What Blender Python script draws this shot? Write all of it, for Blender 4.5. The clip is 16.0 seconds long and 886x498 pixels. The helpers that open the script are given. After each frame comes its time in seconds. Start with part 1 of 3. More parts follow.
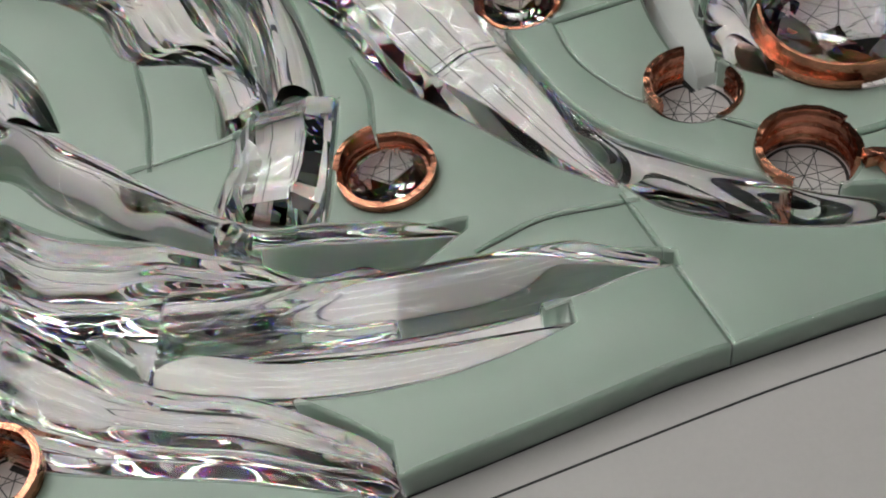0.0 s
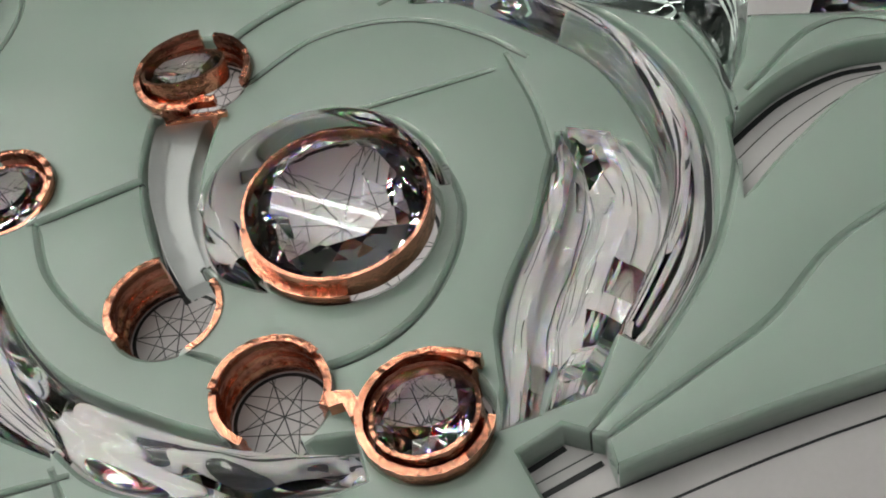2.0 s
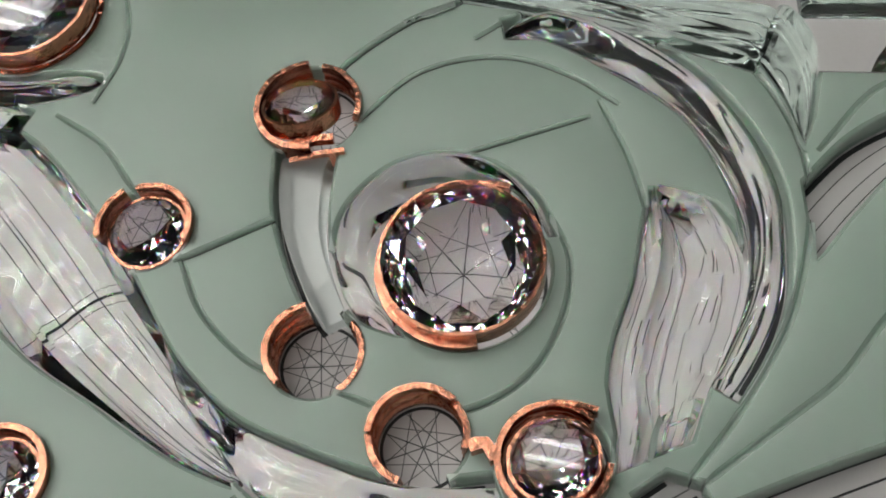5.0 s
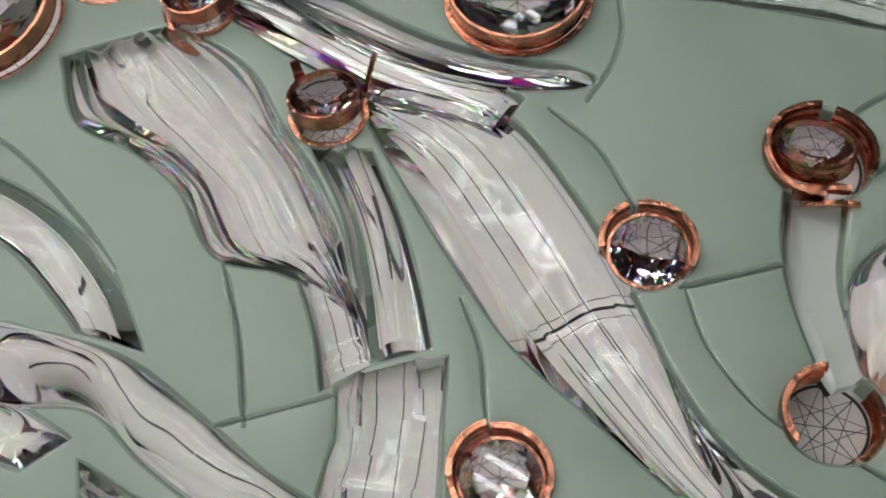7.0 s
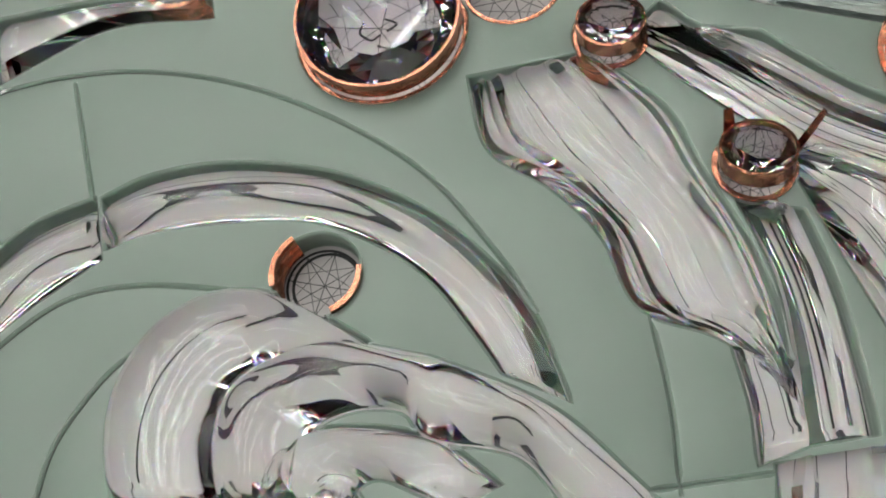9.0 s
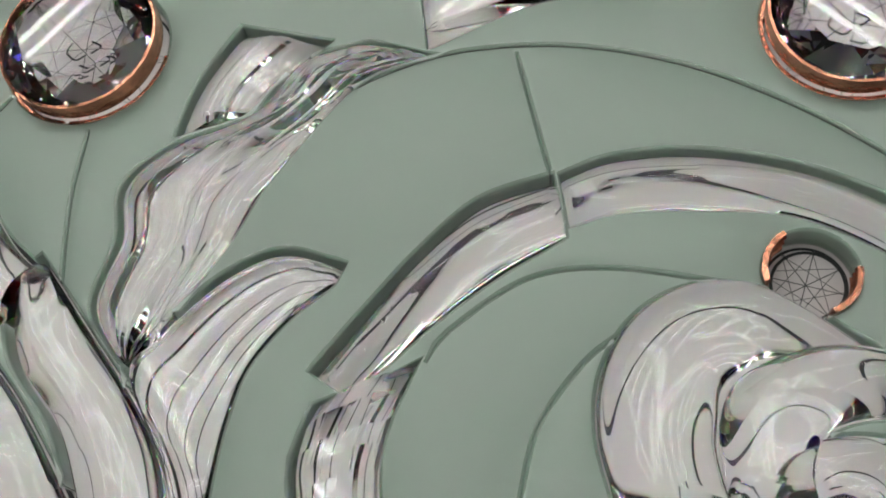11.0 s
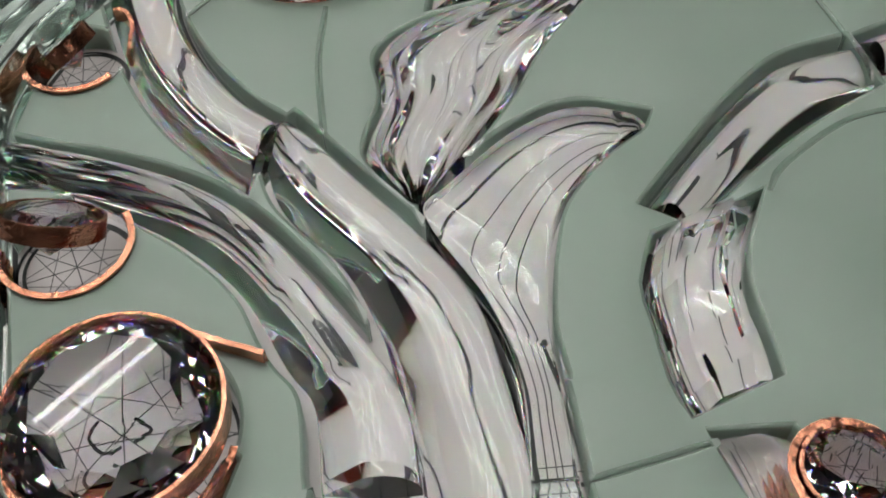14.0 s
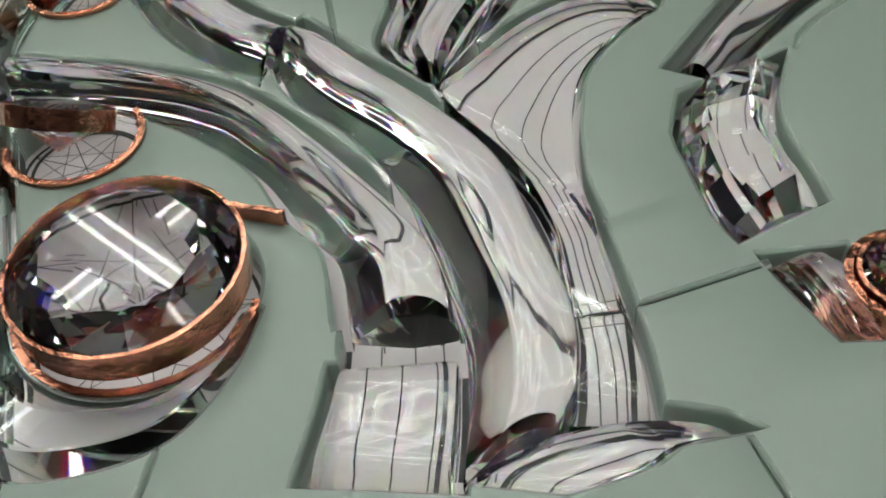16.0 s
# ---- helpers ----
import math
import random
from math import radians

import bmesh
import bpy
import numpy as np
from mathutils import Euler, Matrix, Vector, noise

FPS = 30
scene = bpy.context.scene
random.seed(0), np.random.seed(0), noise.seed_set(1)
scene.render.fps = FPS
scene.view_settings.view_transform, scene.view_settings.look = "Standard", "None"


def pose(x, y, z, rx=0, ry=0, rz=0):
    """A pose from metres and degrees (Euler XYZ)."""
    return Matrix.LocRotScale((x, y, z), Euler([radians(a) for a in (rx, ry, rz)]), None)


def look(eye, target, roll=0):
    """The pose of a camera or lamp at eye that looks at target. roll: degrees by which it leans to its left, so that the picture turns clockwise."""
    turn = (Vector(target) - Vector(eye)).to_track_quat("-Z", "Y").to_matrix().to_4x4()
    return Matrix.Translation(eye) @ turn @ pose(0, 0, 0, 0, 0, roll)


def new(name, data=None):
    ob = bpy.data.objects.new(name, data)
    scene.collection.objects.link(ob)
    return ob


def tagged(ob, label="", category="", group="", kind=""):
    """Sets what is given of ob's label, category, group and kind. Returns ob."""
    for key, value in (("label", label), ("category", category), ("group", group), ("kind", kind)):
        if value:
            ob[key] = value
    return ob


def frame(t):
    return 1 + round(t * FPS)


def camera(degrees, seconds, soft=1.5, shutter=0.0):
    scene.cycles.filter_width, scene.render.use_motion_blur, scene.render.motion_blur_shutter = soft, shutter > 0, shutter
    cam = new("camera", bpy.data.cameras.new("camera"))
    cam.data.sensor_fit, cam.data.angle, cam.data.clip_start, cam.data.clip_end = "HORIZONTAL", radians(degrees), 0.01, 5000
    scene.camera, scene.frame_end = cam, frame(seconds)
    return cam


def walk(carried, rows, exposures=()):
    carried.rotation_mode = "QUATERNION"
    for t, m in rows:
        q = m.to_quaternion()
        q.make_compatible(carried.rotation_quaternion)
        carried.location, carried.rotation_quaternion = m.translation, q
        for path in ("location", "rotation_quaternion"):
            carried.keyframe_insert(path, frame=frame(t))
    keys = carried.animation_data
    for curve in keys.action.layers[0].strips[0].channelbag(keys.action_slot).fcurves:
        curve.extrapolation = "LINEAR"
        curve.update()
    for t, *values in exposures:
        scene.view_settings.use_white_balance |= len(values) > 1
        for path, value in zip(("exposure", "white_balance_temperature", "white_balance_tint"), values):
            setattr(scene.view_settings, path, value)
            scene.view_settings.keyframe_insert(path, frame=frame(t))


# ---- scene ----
cam = camera(46.75, 16.0, soft=1.9)
PATH = [
    (0, (-0.10370, -0.19501, 0.20386), (-0.10826, -0.02614, 0.00000), -13.55),
    (0.5, (-0.06682, -0.18014, 0.20774), (-0.07331, -0.01474, -0.00000), -14.84),
    (1, (-0.03206, -0.16430, 0.19526), (-0.03789, -0.00426, -0.00000), -16.90),
    (1.5, (-0.00444, -0.15473, 0.18704), (-0.00357, 0.00111, 0.00000), -16.35),
    (2, (0.01611, -0.14788, 0.18731), (0.02999, 0.00258, 0.00000), -13.51),
    (2.5, (0.03571, -0.14443, 0.19211), (0.05884, 0.00078, 0.00000), -11.33),
    (3, (0.05339, -0.15095, 0.20423), (0.08657, -0.00551, 0.00000), -9.62),
    (3.2, (0.05637, -0.15326, 0.21079), (0.09133, -0.00699, 0.00000), -9.40),
    (5.3, (-0.02243, -0.10571, 0.25146), (-0.01728, 0.03217, 0.00000), -14.02),
    (5.5, (-0.03336, -0.10015, 0.25305), (-0.03329, 0.03682, 0.00000), -14.49),
    (6, (-0.05965, -0.08713, 0.25832), (-0.06843, 0.04881, 0.00000), -13.83),
    (6.5, (-0.09121, -0.07489, 0.26354), (-0.09906, 0.05795, 0.00000), -11.05),
    (7, (-0.11739, -0.07092, 0.26461), (-0.12763, 0.06640, 0.00000), -10.40),
    (7.5, (-0.13856, -0.06529, 0.26462), (-0.15606, 0.07532, 0.00000), -11.70),
    (8, (-0.15835, -0.05873, 0.26636), (-0.18633, 0.08347, 0.00000), -14.12),
    (8.5, (-0.17515, -0.04727, 0.27277), (-0.21719, 0.08934, 0.00000), -18.39),
    (9, (-0.20301, -0.03589, 0.28345), (-0.25107, 0.09153, 0.00000), -19.96),
    (9.5, (-0.22772, -0.02747, 0.29413), (-0.28933, 0.09100, 0.00000), -24.82),
    (10, (-0.25999, -0.02450, 0.29988), (-0.33129, 0.08982, 0.00000), -27.52),
    (10.2, (-0.27189, -0.02378, 0.30454), (-0.34502, 0.08851, 0.00000), -28.02),
    (12.3, (-0.44222, -0.10858, 0.24369), (-0.46023, 0.06099, 0.00000), 0.38),
    (12.5, (-0.44683, -0.11227, 0.24085), (-0.46407, 0.05726, 0.00000), 0.42),
    (13, (-0.45463, -0.12643, 0.23299), (-0.47095, 0.04452, 0.00000), 0.09),
    (13.5, (-0.46133, -0.13269, 0.22030), (-0.47748, 0.03813, 0.00000), -0.92),
    (14, (-0.46260, -0.14139, 0.20897), (-0.47899, 0.02724, 0.00000), -2.20),
    (14.5, (-0.46323, -0.14844, 0.19515), (-0.48004, 0.01557, 0.00000), -3.46),
    (15, (-0.46486, -0.15566, 0.18351), (-0.48071, 0.00526, 0.00000), -4.02),
    (15.5, (-0.46559, -0.16744, 0.17347), (-0.48104, -0.00522, 0.00000), -4.76),
    (16, (-0.46727, -0.17719, 0.16415), (-0.48280, -0.01527, 0.00000), -5.39),
]
walk(cam, [(t, look(eye, target, roll)) for t, eye, target, roll in PATH],
     exposures=[(0, -0.88), (3, -0.82), (5.5, -1.02), (10, -1.12), (12.5, -1.2), (16, -1.08)])

# ---- room light ----
world = bpy.data.worlds.new("room_air")
world.use_nodes = True
world.node_tree.nodes["Background"].inputs[0].default_value = (0.5, 0.5, 0.5, 1)
world.node_tree.nodes["Background"].inputs[1].default_value = 0.05
scene.world = world

MM = 0.001


# ---- materials ----
def material(name, colour, rough=0.5, metal=0.0, grain=0.0, grain_size=300.0, stain=0.0, stain_size=20.0, bump=0.0, bump_size=400.0, vary=0.0, transmission=0.0, ior=1.5, specular=0.5, coat=0.0):
    m = bpy.data.materials.new(name)
    m.use_nodes = True
    n, l = m.node_tree.nodes, m.node_tree.links
    p = n["Principled BSDF"]
    p.inputs["Base Color"].default_value = (*colour, 1)
    p.inputs["Roughness"].default_value = rough
    p.inputs["Metallic"].default_value = metal
    p.inputs["IOR"].default_value = ior
    p.inputs["Transmission Weight"].default_value = transmission
    p.inputs["Specular IOR Level"].default_value = specular
    p.inputs["Coat Weight"].default_value = coat
    where = n.new("ShaderNodeTexCoord").outputs["Object"] if not vary else n.new("ShaderNodeNewGeometry").outputs["Position"]

    def noise_at(size, detail=4.0):
        t = n.new("ShaderNodeTexNoise")
        t.inputs["Scale"].default_value, t.inputs["Detail"].default_value = size, detail
        l.new(where, t.inputs["Vector"])
        return t.outputs["Fac"]

    colour_out = None
    for amount, size in ((grain, grain_size), (stain, stain_size)):
        if amount:
            ramp = n.new("ShaderNodeMapRange")
            ramp.inputs["From Min"].default_value, ramp.inputs["From Max"].default_value = 0.3, 0.7
            ramp.inputs["To Min"].default_value, ramp.inputs["To Max"].default_value = 1 - amount, 1 + amount
            l.new(noise_at(size), ramp.inputs["Value"])
            mix = n.new("ShaderNodeVectorMath")
            mix.operation = "SCALE"
            if colour_out is None:
                mix.inputs[0].default_value = colour
            else:
                l.new(colour_out, mix.inputs[0])
            l.new(ramp.outputs[0], mix.inputs["Scale"])
            colour_out = mix.outputs[0]
    if vary:
        info = n.new("ShaderNodeObjectInfo")
        ramp = n.new("ShaderNodeMapRange")
        ramp.inputs["To Min"].default_value, ramp.inputs["To Max"].default_value = 1 - vary, 1 + vary
        l.new(info.outputs["Random"], ramp.inputs["Value"])
        mix = n.new("ShaderNodeVectorMath")
        mix.operation = "SCALE"
        if colour_out is None:
            mix.inputs[0].default_value = colour
        else:
            l.new(colour_out, mix.inputs[0])
        l.new(ramp.outputs[0], mix.inputs["Scale"])
        colour_out = mix.outputs[0]
    if colour_out is not None:
        l.new(colour_out, p.inputs["Base Color"])
    if bump:
        b = n.new("ShaderNodeBump")
        b.inputs["Strength"].default_value, b.inputs["Distance"].default_value = 1.0, bump
        l.new(noise_at(bump_size, 3.0), b.inputs["Height"])
        l.new(b.outputs[0], p.inputs["Normal"])
    return m


def let_light_seep(m, weight, depth):
    """Light that enters a cloudy body and leaves it again a little way off."""
    p = m.node_tree.nodes["Principled BSDF"]
    p.inputs["Subsurface Weight"].default_value = weight
    p.inputs["Subsurface Radius"].default_value = (0.8, 1.0, 0.9)
    p.inputs["Subsurface Scale"].default_value = depth


def crystal_glass(name, colour, rough=0.0, ior=1.52, spread=0.045, share=0.07, bump=0.0, bump_size=45.0):
    """Clear glass that parts the colours: a share of the light is bent by an index of its own for red, green and blue."""
    m = bpy.data.materials.new(name)
    m.use_nodes = True
    n, l = m.node_tree.nodes, m.node_tree.links
    n.remove(n["Principled BSDF"])
    normal = None
    if bump:
        tex = n.new("ShaderNodeTexNoise")
        tex.inputs["Scale"].default_value, tex.inputs["Detail"].default_value = bump_size, 2.0
        l.new(n.new("ShaderNodeTexCoord").outputs["Object"], tex.inputs["Vector"])
        b = n.new("ShaderNodeBump")
        b.inputs["Strength"].default_value, b.inputs["Distance"].default_value = 1.0, bump
        l.new(tex.outputs["Fac"], b.inputs["Height"])
        normal = b.outputs[0]
    total = None
    plain = tuple((1 - share) * c for c in colour)
    thirds = [tuple(share * colour[i] if k == i else 0.0 for k in range(3)) for i in range(3)]
    for tint, index in ((plain, ior), (thirds[0], ior - spread), (thirds[1], ior), (thirds[2], ior + spread)):
        g = n.new("ShaderNodeBsdfGlass")
        g.inputs["Color"].default_value = (*tint, 1)
        g.inputs["Roughness"].default_value = rough
        g.inputs["IOR"].default_value = index
        if normal:
            l.new(normal, g.inputs["Normal"])
        if total is None:
            total = g.outputs[0]
        else:
            add = n.new("ShaderNodeAddShader")
            l.new(total, add.inputs[0])
            l.new(g.outputs[0], add.inputs[1])
            total = add.outputs[0]
    l.new(total, n["Material Output"].inputs["Surface"])
    return m


def glow(name, colour, strength):
    m = bpy.data.materials.new(name)
    m.use_nodes = True
    p = m.node_tree.nodes["Principled BSDF"]
    p.inputs["Base Color"].default_value = (*colour, 1)
    p.inputs["Emission Color"].default_value = (*colour, 1)
    p.inputs["Emission Strength"].default_value = strength
    return m


FROSTED = material("frosted_green_glass", (0.43, 0.49, 0.445), 0.4, grain=0.02, grain_size=900, stain=0.03, stain_size=14, bump=0.00003, bump_size=900, vary=0.04, specular=0.35)
let_light_seep(FROSTED, 0.7, 0.004)
CLEAR = crystal_glass("clear_glass", (0.985, 0.99, 0.985), bump=0.000018, bump_size=40)
SATIN = material("satin_clear_glass", (0.74, 0.78, 0.765), 0.28, transmission=1.0, ior=1.5, bump=0.00005, bump_size=60)
BORDER = material("greenish_clear_glass", (0.82, 0.93, 0.88), 0.05, transmission=1.0, ior=1.5, bump=0.0004, bump_size=60)
GEM = crystal_glass("crystal_glass", (0.95, 0.945, 0.955), ior=1.56, spread=0.025)
RIM = material("sheet_glass_satin_face", (0.86, 0.94, 0.895), 0.3, transmission=1.0, ior=1.45, bump=0.00002, bump_size=900, specular=0.4)
EDGE = material("sheet_glass_cut_edge", (0.9, 0.97, 0.935), 0.08, transmission=1.0, ior=1.5, bump=0.00006, bump_size=160)
COPPER = material("copper_foil", (0.6, 0.26, 0.17), 0.16, metal=1.0, grain=0.2, grain_size=220, stain=0.4, stain_size=70, bump=0.0004, bump_size=520)
PAPER = material("white_paper", (0.67, 0.632, 0.637), 0.7, grain=0.015, grain_size=700, stain=0.03, stain_size=9, specular=0.25)
INK = material("black_ink", (0.012, 0.012, 0.014), 0.5, grain=0.2, grain_size=500)
PENCIL = material("grey_pencil", (0.045, 0.045, 0.05), 0.6, grain=0.3, grain_size=900)
TABLE = material("table_top", (0.30, 0.28, 0.26), 0.5, grain=0.1, grain_size=60, stain=0.1, stain_size=4)
WALL = material("wall_paint", (0.3, 0.295, 0.285), 0.8, grain=0.03, grain_size=40, stain=0.06, stain_size=1.5)
CEIL = material("dark_ceiling", (0.05, 0.05, 0.055), 0.8, grain=0.3, grain_size=12, stain=0.3, stain_size=2)
FLOOR = material("grey_floor", (0.2, 0.19, 0.18), 0.6, grain=0.1, grain_size=30, stain=0.15, stain_size=2)
STEEL = material("white_enamel", (0.75, 0.75, 0.73), 0.4, grain=0.03, grain_size=30)
TUBE = glow("tube_light", (0.975, 0.985, 0.94), 31.0)
DIFFUSER = glow("lit_diffuser", (0.975, 0.985, 0.94), 1.0)


# ---- mesh helpers ----
def mesh_of(name, verts, faces, mat, smooth=None):
    me = bpy.data.meshes.new(name)
    me.from_pydata([tuple(v) for v in verts], [], faces)
    me.materials.append(mat)
    if smooth is not None:
        me.polygons.foreach_set("use_smooth", [True] * len(me.polygons))
        me.set_sharp_from_angle(angle=radians(smooth))
    me.update()
    return me


def piece(name, verts, faces, mat, parent=None, label="", smooth=None):
    ob = new(name, mesh_of(name, verts, faces, mat, smooth))
    if parent:
        ob.parent = parent
    if label:
        ob["label"] = label
    return ob


def empty(name, place=(0, 0, 0)):
    ob = new(name)
    ob.location = place
    return ob


def box_mesh(x0, x1, y0, y1, z0, z1):
    v = [(x, y, z) for z in (z0, z1) for y in (y0, y1) for x in (x0, x1)]
    f = [(0, 2, 3, 1), (4, 5, 7, 6), (0, 1, 5, 4), (2, 6, 7, 3), (0, 4, 6, 2), (1, 3, 7, 5)]
    return v, f


def smooth_line(points, step):
    """Catmull-Rom through rows of numbers, at about the given step of the first two."""
    p = np.array(points, float)
    if len(p) == 2:
        n = max(2, int(np.hypot(*(p[1] - p[0])[:2]) / step))
        return np.array([p[0] + (p[1] - p[0]) * k / n for k in range(n + 1)])
    q = np.vstack([2 * p[0] - p[1], p, 2 * p[-1] - p[-2]])
    out = []
    for i in range(1, len(q) - 2):
        n = max(2, int(np.hypot(*(q[i + 1] - q[i])[:2]) / step))
        for k in range(n):
            t = k / n
            out.append(0.5 * (2 * q[i] + (q[i + 1] - q[i - 1]) * t + (2 * q[i - 1] - 5 * q[i] + 4 * q[i + 1] - q[i + 2]) * t * t + (3 * q[i] - q[i - 1] - 3 * q[i + 1] + q[i + 2]) * t ** 3))
    out.append(p[-1])
    return np.array(out)


# ---- the room that closes the place ----
def room():
    x0, x1, y0, y1, z0, z1 = -2.8, 2.2, -2.4, 3.0, -0.9, 1.75
    tagged(piece("floor", *box_mesh(x0, x1, y0, y1, z0 - 0.1, z0), FLOOR), kind="structure")
    tagged(piece("ceiling", *box_mesh(x0, x1, y0, y1, z1, z1 + 0.1), CEIL), kind="structure")
    for n, b in (("wall_north", (x0, x1, y1, y1 + 0.1)), ("wall_south", (x0, x1, y0 - 0.1, y0)), ("wall_west", (x0 - 0.1, x0, y0, y1)), ("wall_east", (x1, x1 + 0.1, y0, y1))):
        tagged(piece(n, *box_mesh(*b, z0, z1), WALL), kind="structure")


def ceiling_light(x, y, length, turn):
    """A fixture with two bare tubes."""
    lamp = empty("ceiling_light", (x, y, 1.70))
    lamp.rotation_euler[2] = radians(turn)
    piece("body", *box_mesh(-length / 2, length / 2, -0.06, 0.06, 0.0, 0.05), STEEL, lamp)
    piece("diffuser", *box_mesh(-length / 2 + 0.01, length / 2 - 0.01, -0.055, 0.055, -0.008, -0.001), DIFFUSER, lamp, "glowing white diffuser panel")
    for side in (-0.022, 0.022):
        v, f = [], []
        for i, px in enumerate((-length / 2 + 0.02, length / 2 - 0.02)):
            for k in range(12):
                a = 2 * math.pi * k / 12
                v.append((px, side + 0.006 * math.cos(a), -0.03 + 0.006 * math.sin(a)))
        f = [(k, (k + 1) % 12, 12 + (k + 1) % 12, 12 + k) for k in range(12)] + [tuple(range(11, -1, -1)), tuple(range(12, 24))]
        piece("tube", v, f, TUBE, lamp, "glowing white fluorescent tube")
    tagged(lamp, "white twin-tube fluorescent fixture on the dark ceiling", "ceiling light", "ceiling lights")


room()
TURN = radians(-38)


def lattice_light(along, off, length, across):
    ceiling_light(along * math.cos(TURN) - off * math.sin(TURN), along * math.sin(TURN) + off * math.cos(TURN), length, 52 if across else -38)


for off in (-0.4, 0.26, 0.93):
    for along in (-1.98, -0.62):
        lattice_light(along, off, 1.3, False)
for off in (-0.07, 0.595):
    for along in (-1.95, -1.5, -1.1, -0.7):
        lattice_light(along, off, 0.5, True)
# two unseen fixtures added on the near side to even out the light
for lx, ly in ((-0.8, -0.9), (0.5, -0.6)):
    ceiling_light(lx, ly, 1.3, -38)

# ---- table and paper ----
table = empty("work_table", (-0.2, 0, -0.004))
piece("tabletop", *box_mesh(-0.9, 0.9, -0.6, 0.6, -0.03, 0), TABLE, table)
for px in (-0.84, 0.84):
    for py in (-0.54, 0.54):
        piece("leg", *box_mesh(px - 0.03, px + 0.03, py - 0.03, py + 0.03, -0.896, -0.03), TABLE, table)
tagged(table, "large grey-brown work table under the paper drawing", "table")
paper = tagged(piece("paper_sheet", *box_mesh(-0.85, 0.45, -0.45, 0.4, -0.004, 0.0), PAPER), "large white paper pattern with drawn lines under the glass", "paper")


def pen(points, width, name="pen_line", mat=None, closed=False, z=0.12, step=2.0):
    """A drawn line on the paper, in millimetres."""
    p = smooth_line(points, step)[:, :2] if not closed else np.array(points)
    d = np.gradient(p, axis=0) if not closed else np.roll(p, -1, 0) - np.roll(p, 1, 0)
    d /= np.maximum(np.hypot(d[:, 0], d[:, 1]), 1e-6)[:, None]
    nrm = np.stack([-d[:, 1], d[:, 0]], 1) * width / 2
    n = len(p)
    v = [(*(q * MM), z * MM) for q in p + nrm] + [(*(q * MM), z * MM) for q in p - nrm]
    f = [(i, n + i, n + (i + 1) % n, (i + 1) % n) for i in range(n if closed else n - 1)]
    return piece(name, v, f, mat or INK, paper)


# ---- glass strips ----
CUTS = []      # outlines cut out of the frosted sheet, in millimetres
PROFILES = {
    "round": [(0.5 - 0.5 * math.cos(math.pi * k / 24), 0.45 + 0.55 * math.sin(math.pi * k / 24)) for k in range(25)],
    "bevel": [(0.0, 0.55), (0.02, 0.6), (0.24, 0.97), (0.28, 1.0), (0.72, 1.0), (0.76, 0.97), (0.98, 0.6), (1.0, 0.55)],
    "ridge": [(0.0, 0.4), (0.02, 0.45), (0.3, 0.85), (0.34, 0.9), (0.5, 1.0), (0.56, 0.98), (0.97, 0.5), (1.0, 0.42)],
    "wave": [(0.0, 0.4), (0.04, 0.68), (0.09, 0.85), (0.15, 0.62), (0.22, 0.9), (0.3, 0.7), (0.42, 0.92), (0.55, 0.84), (0.66, 1.0), (0.76, 0.7), (0.84, 0.9), (0.9, 0.66), (0.95, 0.76), (1.0, 0.4)],
    "cut": [(0.0, 0.36), (0.03, 0.4), (0.4, 0.94), (0.44, 0.97), (0.5, 0.99), (0.57, 1.0), (0.64, 0.985), (0.71, 0.945), (0.78, 0.88), (0.84, 0.8), (0.89, 0.7), (0.935, 0.58), (0.97, 0.45), (1.0, 0.3)],
    "leaf": [(0.0, 0.4), (0.02, 0.44), (0.2, 0.84), (0.215, 0.86), (0.42, 0.985), (0.46, 1.0), (0.62, 0.97), (0.8, 0.86), (0.815, 0.84), (0.98, 0.46), (1.0, 0.4)],
    "flat": [(0.0, 0.92), (0.015, 0.98), (0.04, 1.0), (0.96, 1.0), (0.985, 0.98), (1.0, 0.92)],
}
PROFILE_SHARP = {"round": 24, "bevel": 7, "ridge": 9, "wave": 45, "cut": 17, "leaf": 6, "flat": 30}  # degrees above which an edge stays crisp


